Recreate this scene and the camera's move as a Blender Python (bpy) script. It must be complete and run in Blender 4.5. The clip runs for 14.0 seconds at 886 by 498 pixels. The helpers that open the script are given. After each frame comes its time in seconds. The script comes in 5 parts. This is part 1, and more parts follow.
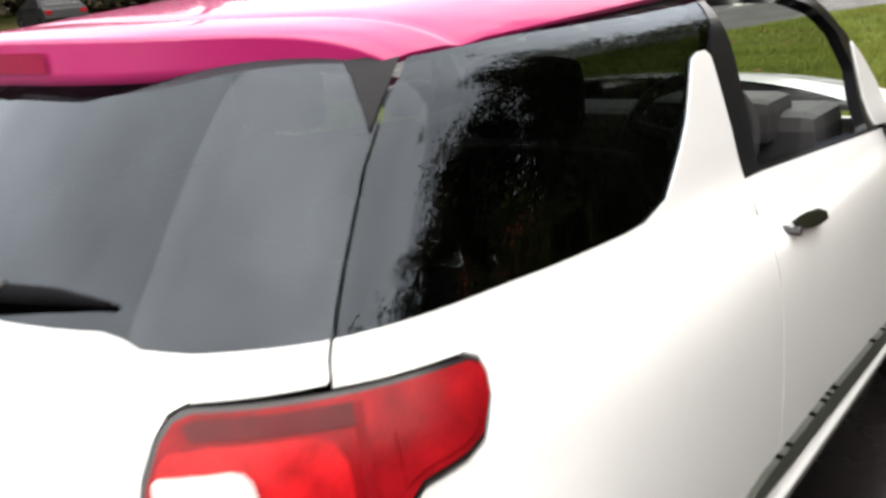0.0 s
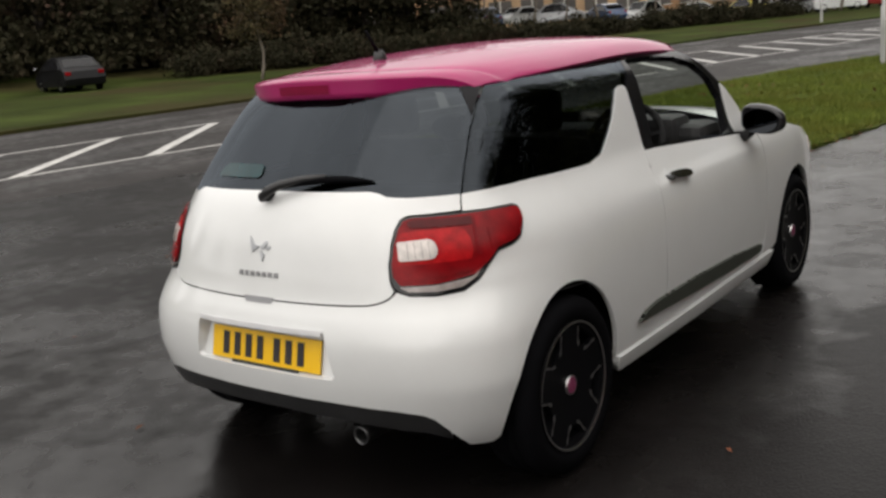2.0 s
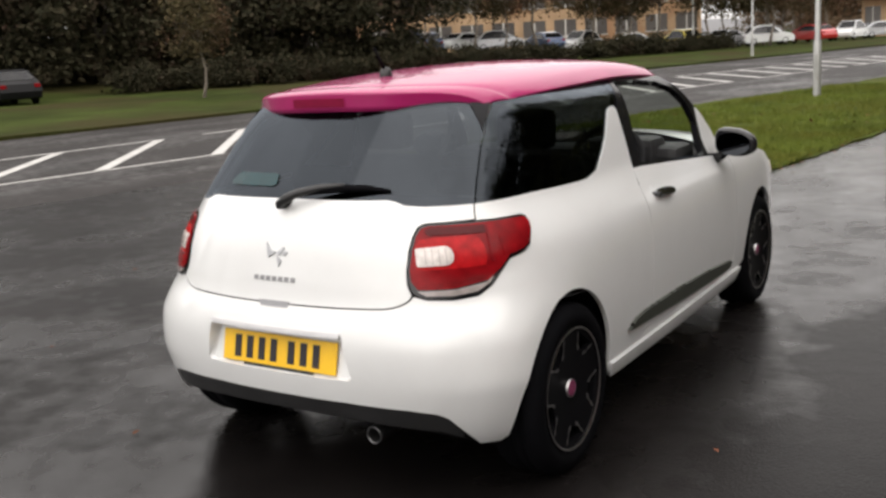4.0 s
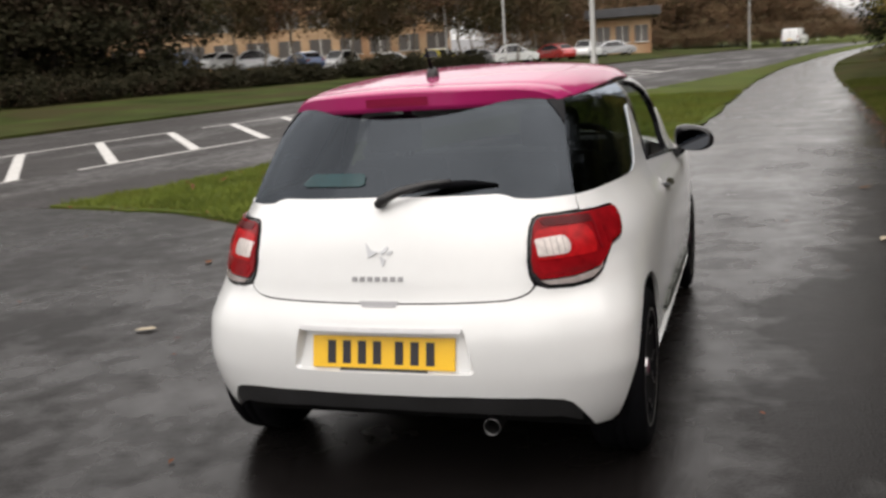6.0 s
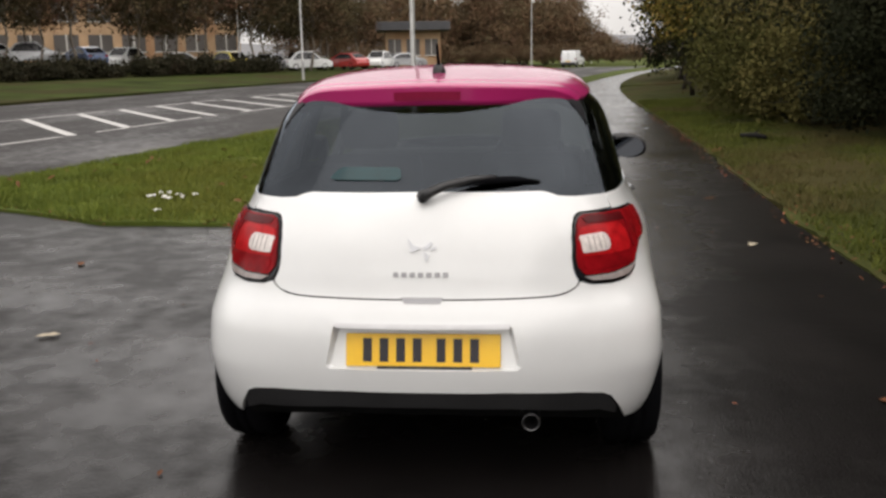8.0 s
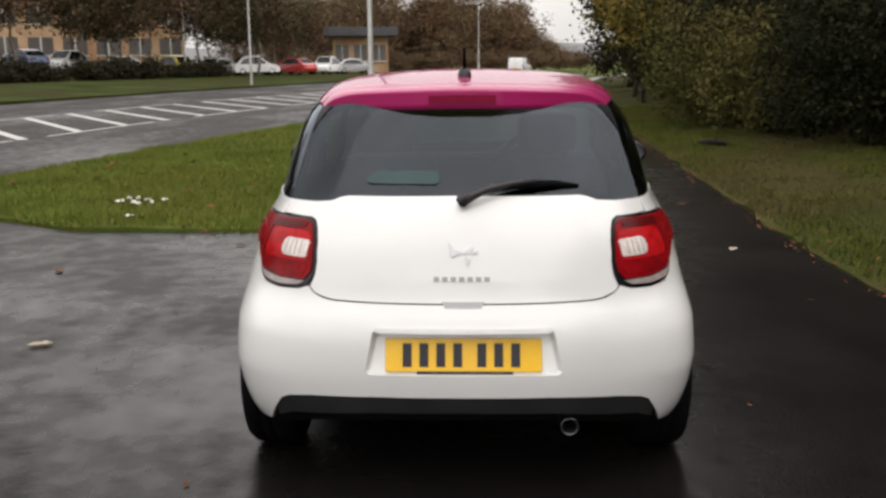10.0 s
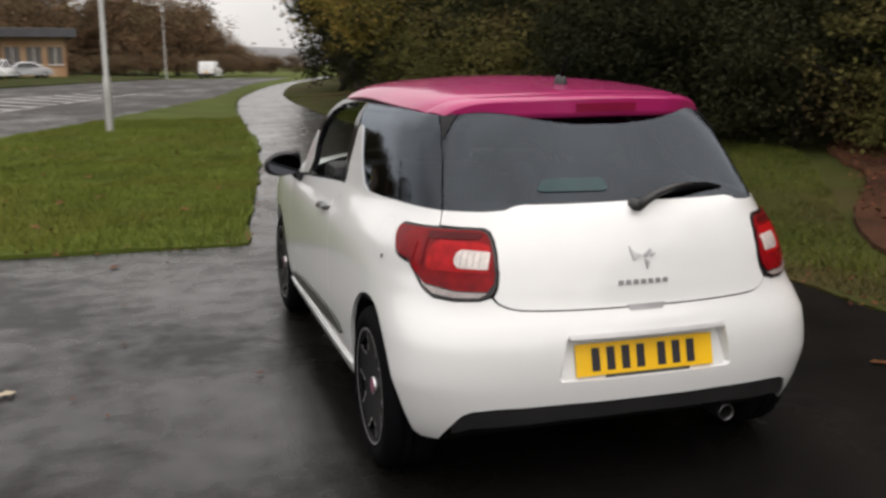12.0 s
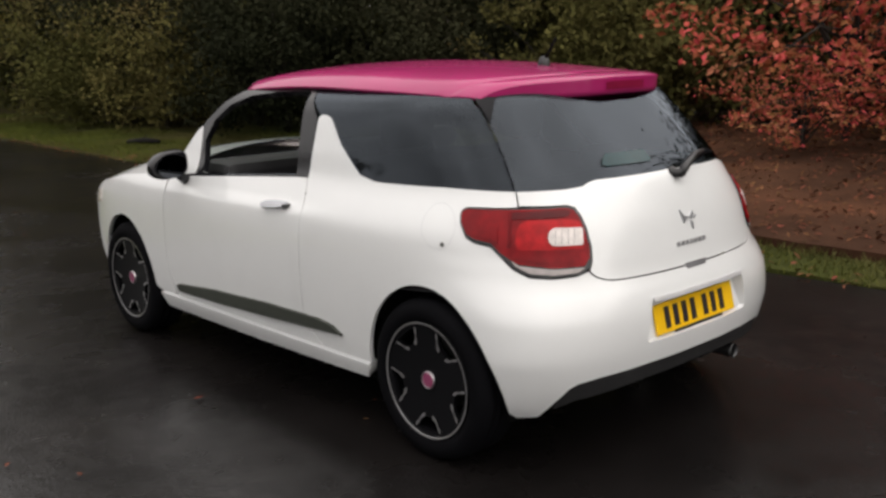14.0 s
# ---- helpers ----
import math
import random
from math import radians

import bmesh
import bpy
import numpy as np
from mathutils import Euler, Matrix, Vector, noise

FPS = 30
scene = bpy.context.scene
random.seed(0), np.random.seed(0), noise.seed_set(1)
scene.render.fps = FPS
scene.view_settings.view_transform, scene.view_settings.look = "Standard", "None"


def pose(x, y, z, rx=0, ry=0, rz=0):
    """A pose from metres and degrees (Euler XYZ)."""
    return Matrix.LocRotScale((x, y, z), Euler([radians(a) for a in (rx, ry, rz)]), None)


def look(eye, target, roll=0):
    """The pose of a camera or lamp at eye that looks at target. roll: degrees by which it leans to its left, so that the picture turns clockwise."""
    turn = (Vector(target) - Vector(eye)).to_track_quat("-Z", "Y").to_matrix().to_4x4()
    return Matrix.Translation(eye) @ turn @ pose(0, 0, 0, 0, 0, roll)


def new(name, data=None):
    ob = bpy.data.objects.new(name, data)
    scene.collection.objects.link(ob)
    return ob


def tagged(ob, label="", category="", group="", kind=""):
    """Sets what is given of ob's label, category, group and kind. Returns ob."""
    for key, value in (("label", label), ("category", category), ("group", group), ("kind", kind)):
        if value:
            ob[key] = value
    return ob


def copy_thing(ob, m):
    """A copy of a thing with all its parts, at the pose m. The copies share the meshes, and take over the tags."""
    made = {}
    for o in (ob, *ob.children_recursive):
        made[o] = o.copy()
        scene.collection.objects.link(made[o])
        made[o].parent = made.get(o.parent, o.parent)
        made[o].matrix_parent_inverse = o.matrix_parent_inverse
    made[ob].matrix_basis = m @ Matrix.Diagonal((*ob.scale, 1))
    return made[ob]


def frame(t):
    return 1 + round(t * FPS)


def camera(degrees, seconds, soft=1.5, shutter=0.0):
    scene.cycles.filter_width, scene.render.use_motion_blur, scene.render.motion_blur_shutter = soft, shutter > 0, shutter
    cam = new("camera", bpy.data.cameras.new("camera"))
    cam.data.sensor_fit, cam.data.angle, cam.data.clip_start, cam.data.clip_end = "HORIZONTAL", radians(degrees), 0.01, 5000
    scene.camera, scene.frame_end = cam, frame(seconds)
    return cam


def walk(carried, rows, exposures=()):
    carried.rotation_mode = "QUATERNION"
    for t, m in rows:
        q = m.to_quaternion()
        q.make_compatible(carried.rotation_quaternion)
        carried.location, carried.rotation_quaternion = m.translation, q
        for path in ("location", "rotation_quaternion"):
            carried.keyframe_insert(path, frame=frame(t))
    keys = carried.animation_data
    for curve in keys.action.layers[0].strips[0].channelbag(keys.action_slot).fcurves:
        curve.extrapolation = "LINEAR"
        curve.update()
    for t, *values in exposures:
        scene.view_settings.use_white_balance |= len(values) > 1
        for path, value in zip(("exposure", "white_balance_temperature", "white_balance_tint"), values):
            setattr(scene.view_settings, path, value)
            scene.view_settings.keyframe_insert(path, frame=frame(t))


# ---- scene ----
from mathutils.geometry import delaunay_2d_cdt

# ---- camera and walk ----
cam = camera(49.8, 14.0, soft=2.8, shutter=0.4)
PATH = [
    (0.0, 1.421, -1.035, 1.435, 73.89, 4.76, 36.83),
    (0.5, 1.667, -1.576, 1.447, 74.60, 3.39, 35.66),
    (1.0, 1.998, -1.996, 1.472, 74.73, 4.76, 35.44),
    (1.5, 2.200, -2.426, 1.495, 74.39, 5.38, 34.84),
    (2.0, 2.367, -2.649, 1.508, 77.25, 5.11, 36.35),
    (4.5, 2.130, -3.025, 1.507, 78.09, 3.38, 30.10),
    (5.0, 1.826, -3.157, 1.486, 77.47, 4.50, 26.36),
    (5.5, 1.549, -3.250, 1.519, 77.59, 6.60, 23.74),
    (6.0, 1.212, -3.485, 1.508, 78.57, 3.95, 17.74),
    (6.5, 0.984, -3.543, 1.479, 79.07, 2.67, 13.93),
    (7.0, 0.785, -3.576, 1.487, 78.85, 3.30, 9.98),
    (7.5, 0.505, -3.607, 1.500, 78.76, 2.57, 5.60),
    (8.0, 0.353, -3.636, 1.496, 78.55, 0.95, 5.07),
    (10.5, -0.201, -3.636, 1.485, 78.91, 0.21, -1.12),
    (11.0, -0.563, -3.615, 1.479, 78.55, 0.38, -6.23),
    (11.5, -1.017, -3.497, 1.481, 78.68, 0.98, -11.66),
    (12.0, -1.576, -3.398, 1.516, 78.97, 0.32, -17.01),
    (12.5, -2.046, -3.175, 1.483, 78.15, 1.18, -26.56),
    (13.0, -2.500, -2.927, 1.506, 78.29, 2.43, -34.81),
    (13.5, -2.782, -2.656, 1.502, 78.57, 2.60, -40.19),
    (14.0, -3.048, -2.509, 1.512, 78.09, 1.40, -42.94),
]
walk(cam, [(t, pose(x, y, z, rx, ry, rz)) for t, x, y, z, rx, ry, rz in PATH],
     exposures=[(t, stops, 6850, 11.0 if t < 3 else 13.0) for t, stops in ((0.0, 2.1), (0.5, 1.68), (1.0, 1.13), (1.5, 0.78), (2.0, 0.74), (4.5, 1.20), (6.0, 1.02), (8.0, 0.88), (11.0, 0.90), (12.0, 0.83), (14.0, 0.83))])

# ---- world and light: an overcast autumn day ----
world = bpy.data.worlds.new("overcast_sky")
scene.world = world
world.use_nodes = True
wn, wl = world.node_tree.nodes, world.node_tree.links
sky = wn.new("ShaderNodeTexSky")
sky.sky_type = "NISHITA"
sky.sun_disc = False
sky.sun_elevation, sky.sun_rotation = radians(44), radians(148)
sky.air_density, sky.dust_density = 1.0, 1.0
flat = wn.new("ShaderNodeHueSaturation")
flat.inputs["Saturation"].default_value = 0.16
wl.new(sky.outputs["Color"], flat.inputs["Color"])
# the cloud sheet: three times as bright overhead as at the horizon, as an overcast sky is
place_on_sky, split, cloud = wn.new("ShaderNodeTexCoord"), wn.new("ShaderNodeSeparateXYZ"), wn.new("ShaderNodeMapRange")
cloud.inputs[1].default_value, cloud.inputs[2].default_value = 0.0, 1.0
cloud.inputs[3].default_value, cloud.inputs[4].default_value = 2.6, 7.8
wl.new(place_on_sky.outputs["Generated"], split.inputs[0])
wl.new(split.outputs["Z"], cloud.inputs[0])
billow, billow_level, cover, veil = wn.new("ShaderNodeTexNoise"), wn.new("ShaderNodeMapRange"), wn.new("ShaderNodeMath"), wn.new("ShaderNodeMix")
billow.inputs["Scale"].default_value, billow.inputs["Detail"].default_value = 2.4, 5
billow_level.inputs[1].default_value, billow_level.inputs[2].default_value = 0.3, 0.7
billow_level.inputs[3].default_value, billow_level.inputs[4].default_value = 0.66, 1.34
wl.new(billow.outputs["Fac"], billow_level.inputs[0])
cover.operation = "MULTIPLY"
wl.new(cloud.outputs[0], cover.inputs[0])
wl.new(billow_level.outputs[0], cover.inputs[1])
veil.data_type = "RGBA"
veil.inputs[0].default_value = 0.85
wl.new(flat.outputs["Color"], veil.inputs[6])
wl.new(cover.outputs[0], veil.inputs[7])
wl.new(veil.outputs[2], wn["Background"].inputs["Color"])
wn["Background"].inputs["Strength"].default_value = 0.15

sun = new("sun", bpy.data.lights.new("sun", "SUN"))
sun.data.energy, sun.data.angle, sun.data.color = 0.75, radians(110), (1.0, 0.97, 0.92)
sun.matrix_world = look((16, -26, 30), (0, 0, 0))

# ---- materials ----


def material(name, colour, rough=0.6, metal=0.0, vary=0.15, scale=6.0, fine=60.0, bump=0.0, bump_scale=80.0,
             coat=0.0, island=0.0, spec=0.5, second=None, grime=0.0, random_object=0.0):
    """A procedural surface: two scales of colour change, optional second colour, relief, clear coat and change from piece to piece."""
    m = bpy.data.materials.new(name)
    m.use_nodes = True
    n, l = m.node_tree.nodes, m.node_tree.links
    b = n["Principled BSDF"]
    b.inputs["Roughness"].default_value = rough
    b.inputs["Metallic"].default_value = metal
    b.inputs["Coat Weight"].default_value = coat
    b.inputs["Coat Roughness"].default_value = 0.04
    b.inputs["Specular IOR Level"].default_value = spec
    tc = n.new("ShaderNodeTexCoord")

    def noise_at(s, detail=5.0):
        x = n.new("ShaderNodeTexNoise")
        x.inputs["Scale"].default_value, x.inputs["Detail"].default_value = s, detail
        l.new(tc.outputs["Object"], x.inputs["Vector"])
        return x

    def mix(f, a, c, blend="MIX"):
        x = n.new("ShaderNodeMix")
        x.data_type, x.blend_type = "RGBA", blend
        for sock, v in ((x.inputs[0], f), (x.inputs[6], a), (x.inputs[7], c)):
            if isinstance(v, bpy.types.NodeSocket):
                l.new(v, sock)
            else:
                sock.default_value = v
        return x.outputs[2]

    def ramp(v, lo, hi):
        x = n.new("ShaderNodeMapRange")
        x.inputs[1].default_value, x.inputs[2].default_value = lo, hi
        l.new(v, x.inputs[0])
        return x.outputs[0]

    big, small = noise_at(scale), noise_at(fine)
    dark = [c * (1 - vary) for c in colour] + [1]
    light = [min(1, c * (1 + vary)) for c in colour] + [1]
    col = mix(ramp(big.outputs["Fac"], 0.3, 0.7), dark, light)
    if second:
        col = mix(ramp(noise_at(scale * 0.6, 8).outputs["Fac"], 0.47, 0.6), col, list(second) + [1])
    col = mix(ramp(small.outputs["Fac"], 0.25, 0.75), mix(1.0, col, [1 - vary * 0.7] * 3 + [1], "MULTIPLY"), col)
    if grime:
        col = mix(mix(1.0, ramp(noise_at(scale * 2.3, 9).outputs["Fac"], 0.5, 0.75), [grime] * 3 + [1], "MULTIPLY"), col, [c * 0.35 for c in colour] + [1])
    for k, source in ((island, "island"), (random_object, "object")):
        if not k:
            continue
        if source == "island":
            r = n.new("ShaderNodeNewGeometry").outputs["Random Per Island"]
        else:
            r = n.new("ShaderNodeObjectInfo").outputs["Random"]
        hs = n.new("ShaderNodeHueSaturation")
        l.new(col, hs.inputs["Color"])
        mr = n.new("ShaderNodeMapRange")
        mr.inputs[3].default_value, mr.inputs[4].default_value = 1 - k, 1 + k
        l.new(r, mr.inputs[0])
        l.new(mr.outputs[0], hs.inputs["Value"])
        m2 = n.new("ShaderNodeMapRange")
        m2.inputs[3].default_value, m2.inputs[4].default_value = 0.5 + 0.06 * k, 0.5 - 0.06 * k
        l.new(r, m2.inputs[0])
        l.new(m2.outputs[0], hs.inputs["Hue"])
        col = hs.outputs["Color"]
    l.new(col, b.inputs["Base Color"])
    if bump:
        bp = n.new("ShaderNodeBump")
        bp.inputs["Strength"].default_value, bp.inputs["Distance"].default_value = bump, 0.01
        l.new(noise_at(bump_scale, 6).outputs["Fac"], bp.inputs["Height"])
        l.new(bp.outputs["Normal"], b.inputs["Normal"])
    return m


def wet_asphalt(name, colour, wet_scale, puddle, rough_dry, streak=(1, 1, 1), flood=0.0, dry_gloss=0.06):
    """Rolled asphalt after rain: stones in the binder, damp patches and thin films of water."""
    m = bpy.data.materials.new(name)
    m.use_nodes = True
    n, l = m.node_tree.nodes, m.node_tree.links
    b = n["Principled BSDF"]
    tc = n.new("ShaderNodeTexCoord")
    mp = n.new("ShaderNodeMapping")
    mp.inputs["Scale"].default_value = streak
    l.new(tc.outputs["Object"], mp.inputs["Vector"])

    def noise_at(s, d, v=tc.outputs["Object"]):
        x = n.new("ShaderNodeTexNoise")
        x.inputs["Scale"].default_value, x.inputs["Detail"].default_value = s, d
        l.new(v, x.inputs["Vector"])
        return x.outputs["Fac"]

    def ramp(v, lo, hi, a=0.0, c=1.0):
        x = n.new("ShaderNodeMapRange")
        x.inputs[1].default_value, x.inputs[2].default_value = lo, hi
        x.inputs[3].default_value, x.inputs[4].default_value = a, c
        l.new(v, x.inputs[0])
        return x.outputs[0]

    stones = n.new("ShaderNodeTexVoronoi")
    stones.inputs["Scale"].default_value = 95
    l.new(tc.outputs["Object"], stones.inputs["Vector"])
    level = noise_at(wet_scale, 9, mp.outputs["Vector"])
    level.node.inputs["Roughness"].default_value = 0.62
    # small hollows of the rolled surface break the film of water up
    hollow, blend = noise_at(5.5, 6), n.new("ShaderNodeMix")
    blend.inputs[0].default_value = 0.30
    l.new(level, blend.inputs[2])
    l.new(hollow, blend.inputs[3])
    level = blend.outputs[0]
    if flood:
        # more standing water along the footpath, tuned to its bright sheen
        along, more = n.new("ShaderNodeSeparateXYZ"), n.new("ShaderNodeMath")
        l.new(tc.outputs["Object"], along.inputs[0])
        pool, damp = n.new("ShaderNodeMath"), n.new("ShaderNodeMath")
        pool.operation = "MULTIPLY"
        l.new(ramp(along.outputs["Y"], 1.0, 7.0, 0.0, flood), pool.inputs[0])
        l.new(ramp(along.outputs["X"], -1.6, 0.6), pool.inputs[1])
        l.new(ramp(along.outputs["Y"], 1.2, -1.2, 0.0, 0.035), damp.inputs[0])
        l.new(level, damp.inputs[1])
        # less wet film on the left, tuned down to the forecourt's tone
        left_dulled = n.new("ShaderNodeMath")
        left_dulled.operation = "SUBTRACT"
        l.new(damp.outputs[0], left_dulled.inputs[0])
        l.new(ramp(along.outputs["X"], -1.0, -2.6, 0.0, 0.055), left_dulled.inputs[1])
        l.new(pool.outputs[0], more.inputs[0])
        l.new(left_dulled.outputs[0], more.inputs[1])
        # gloss cut on the right puts the trees' darkness into the ground
        right_dulled, shade, keep = n.new("ShaderNodeMath"), n.new("ShaderNodeMath"), ramp(along.outputs["Y"], 6.0, 12.0, 1.0, 0.0)
        shade.operation, right_dulled.operation = "MULTIPLY", "SUBTRACT"
        slant = n.new("ShaderNodeMath")
        slant.operation = "MULTIPLY_ADD"
        slant.inputs[1].default_value = -0.12
        l.new(along.outputs["Y"], slant.inputs[0])
        l.new(along.outputs["X"], slant.inputs[2])
        l.new(ramp(slant.outputs[0], 0.95, 1.75, 0.0, 0.3), shade.inputs[0])
        open_end = n.new("ShaderNodeMath")
        open_end.operation = "MULTIPLY"
        l.new(keep, open_end.inputs[0])
        l.new(ramp(along.outputs["Y"], -1.6, 0.6, 0.25, 1.0), open_end.inputs[1])
        l.new(open_end.outputs[0], shade.inputs[1])
        l.new(more.outputs[0], right_dulled.inputs[0])
        l.new(shade.outputs[0], right_dulled.inputs[1])
        level = right_dulled.outputs[0]
    wet = ramp(level, puddle - 0.15, puddle + 0.14)
    cr = n.new("ShaderNodeMix")
    cr.data_type = "RGBA"
    cr.inputs[6].default_value = [c * 0.65 for c in colour] + [1]
    cr.inputs[7].default_value = [c * 1.5 for c in colour] + [1]
    l.new(ramp(noise_at(1.3, 8), 0.3, 0.72), cr.inputs[0])
    c2 = n.new("ShaderNodeMix")
    c2.data_type, c2.blend_type = "RGBA", "MULTIPLY"
    c2.inputs[0].default_value = 0.7
    l.new(cr.outputs[2], c2.inputs[6])
    gr = n.new("ShaderNodeMapRange")
    gr.inputs[1].default_value, gr.inputs[2].default_value = 0.0, 0.8
    gr.inputs[3].default_value, gr.inputs[4].default_value = 1.5, 0.4
    l.new(stones.outputs["Distance"], gr.inputs[0])
    l.new(gr.outputs[0], c2.inputs[7])
    l.new(c2.outputs[2], b.inputs["Base Color"])
    l.new(ramp(wet, 0, 1, rough_dry, 0.16), b.inputs["Roughness"])
    l.new(ramp(wet, 0, 1, dry_gloss, 0.48), b.inputs["Specular IOR Level"])
    bp = n.new("ShaderNodeBump")
    bp.inputs["Distance"].default_value = 0.006
    l.new(ramp(wet, 0, 1, 0.2, 0.05), bp.inputs["Strength"])
    l.new(stones.outputs["Distance"], bp.inputs["Height"])
    b2 = n.new("ShaderNodeBump")
    b2.inputs["Distance"].default_value, b2.inputs["Strength"].default_value = 0.02, 0.25
    l.new(noise_at(3.0, 4), b2.inputs["Height"])
    l.new(bp.outputs["Normal"], b2.inputs["Normal"])
    l.new(b2.outputs["Normal"], b.inputs["Normal"])
    return m


def tinted_glass(name, tint, gloss=0.02, ior=1.5):
    """Car glazing: a clear sheet that darkens what lies behind and mirrors the surroundings."""
    m = bpy.data.materials.new(name)
    m.use_nodes = True
    n, l = m.node_tree.nodes, m.node_tree.links
    n.remove(n["Principled BSDF"])
    clear, mirror, fr, mx = n.new("ShaderNodeBsdfTransparent"), n.new("ShaderNodeBsdfGlossy"), n.new("ShaderNodeFresnel"), n.new("ShaderNodeMixShader")
    clear.inputs["Color"].default_value = (*tint, 1)
    mirror.inputs["Roughness"].default_value = gloss
    mirror.inputs["Color"].default_value = (0.78, 0.88, 1.0, 1)
    fr.inputs["IOR"].default_value = ior
    l.new(fr.outputs[0], mx.inputs[0])
    l.new(clear.outputs[0], mx.inputs[1])
    l.new(mirror.outputs[0], mx.inputs[2])
    l.new(mx.outputs[0], n["Material Output"].inputs["Surface"])
    return m


WHITE = material("white_car_paint", (0.72, 0.73, 0.73), 0.30, coat=1.0, vary=0.012, scale=2.0, fine=30, grime=0.05)
PINK = material("pink_car_paint", (0.38, 0.014, 0.118), 0.45, spec=0.2, metal=0.0, coat=0.85, vary=0.08, scale=3, fine=400)
BLACK_GLOSS = material("black_gloss_trim", (0.012, 0.012, 0.014), 0.12, vary=0.1)
BLACK_SATIN = material("black_satin_trim", (0.010, 0.010, 0.012), 0.5, spec=0.15, vary=0.1)
BLACK_PLASTIC = material("black_plastic", (0.018, 0.018, 0.019), 0.42, vary=0.2, bump=0.15, bump_scale=300)
DARK_GREY_TRIM = material("dark_grey_trim", (0.05, 0.055, 0.046), 0.5, spec=0.3, vary=0.1)
RUBBER = material("tyre_rubber", (0.004, 0.004, 0.005), 0.8, spec=0.05, vary=0.2, bump=0.2, bump_scale=120)
RIM_BLACK = material("black_rim_lacquer", (0.005, 0.005, 0.006), 0.4, spec=0.1, vary=0.1)
RIM_CUT = material("machined_rim_edge", (0.62, 0.61, 0.62), 0.28, metal=0.95, vary=0.05)
SATIN = material("satin_bright_strip", (0.62, 0.62, 0.63), 0.35, metal=0.25, vary=0.05, scale=20)
TAILPIPE = material("steel_tailpipe", (0.13, 0.13, 0.133), 0.33, metal=0.9, vary=0.15, scale=20)
CHROME = material("chrome", (0.46, 0.47, 0.49), 0.2, metal=1.0, vary=0.03)
SILVER = material("silver_badge", (0.48, 0.49, 0.51), 0.28, metal=0.7, vary=0.05)
LETTERING = material("grey_lettering", (0.30, 0.30, 0.31), 0.3, metal=0.6, vary=0.05)
RED_LENS = material("red_lamp_lens", (0.215, 0.004, 0.007), 0.22, spec=0.14, vary=0.35, scale=16, fine=180, coat=0.08)
BRIGHT_RED_LENS = material("bright_red_lamp_lens", (0.40, 0.008, 0.011), 0.24, spec=0.15, vary=0.3, scale=30, fine=180, coat=0.08)
DEEP_RED_LENS = material("deep_red_lamp_lens", (0.085, 0.002, 0.004), 0.3, spec=0.2, vary=0.2, scale=20, fine=220, coat=0.05)
DIM_RED_LENS = material("dim_red_lamp_lens", (0.16, 0.003, 0.006), 0.28, spec=0.12, vary=0.3, scale=18, fine=180, coat=0.05)
BRAKE_LENS = material("dark_magenta_brake_lens", (0.22, 0.008, 0.040), 0.35, spec=0.2, vary=0.1, scale=20)
CLEAR_LENS = material("white_lamp_lens", (0.68, 0.62, 0.59), 0.12, vary=0.22, scale=30, fine=200, coat=1.0, bump=0.3, bump_scale=150)
SMOKE_LENS = material("smoked_lamp_lens", (0.30, 0.26, 0.25), 0.12, vary=0.12, scale=30, coat=1.0)
YELLOW = material("yellow_plate", (0.86, 0.50, 0.008), 0.35, vary=0.04, scale=12, coat=0.3)
INK = material("dark_plate_ink", (0.015, 0.013, 0.018), 0.45, vary=0.05)
TEAL = material("teal_sticker", (0.006, 0.036, 0.042), 0.12, spec=0.36, vary=0.15, scale=12)
CABIN = material("dark_cabin_fabric", (0.016, 0.016, 0.018), 0.85, vary=0.2, bump=0.3, bump_scale=400)
CABIN_GREY = material("dark_grey_cabin_plastic", (0.028, 0.028, 0.030), 0.6, vary=0.12)
INNER = material("dark_underbody", (0.008, 0.008, 0.008), 0.95, spec=0.03, vary=0.2)
CAP_PINK = material("pink_wheel_cap", (0.30, 0.06, 0.14), 0.3, metal=0.3, vary=0.05)
MIRROR = material("mirror_glass", (0.07, 0.075, 0.085), 0.05, metal=1.0, vary=0.0)
PRIVACY = tinted_glass("privacy_glass", (0.09, 0.10, 0.10))
CLEAR = tinted_glass("green_tinted_glass", (0.60, 0.65, 0.62), ior=1.3)

ASPHALT = wet_asphalt("wet_forecourt_asphalt", (0.0085, 0.0074, 0.0072), 0.8, 0.555, 0.33, (1.0, 1.0, 1.0), flood=0.11, dry_gloss=0.078)
ROAD_ASPHALT = wet_asphalt("wet_road_asphalt", (0.033, 0.030, 0.029), 0.35, 0.64, 0.55, (1.0, 0.4, 1.0))
ROAD_PAINT = material("white_road_paint", (0.50, 0.49, 0.47), 0.5, vary=0.15, scale=3, fine=40, grime=0.5)
TURF = material("turf", (0.066, 0.088, 0.015), 0.95, spec=0.1, vary=0.35, scale=0.6, fine=25, second=(0.072, 0.082, 0.016), bump=0.6, bump_scale=40)
# turf darkened to go with the shade-toned blades under the trees
DIM_TURF = material("dim_turf", (0.045, 0.050, 0.014), 0.95, spec=0.05, vary=0.35, scale=0.6, fine=25, second=(0.060, 0.048, 0.020), bump=0.6, bump_scale=40)
FAR_TURF = material("rough_verge_turf", (0.036, 0.048, 0.011), 0.95, spec=0.05, vary=0.45, scale=0.35, fine=12, second=(0.042, 0.038, 0.014), bump=0.6, bump_scale=20)
BLADE = material("grass_blade", (0.118, 0.150, 0.024), 0.7, spec=0.15, vary=0.25, scale=0.7, fine=9, island=0.25, second=(0.128, 0.14, 0.024))
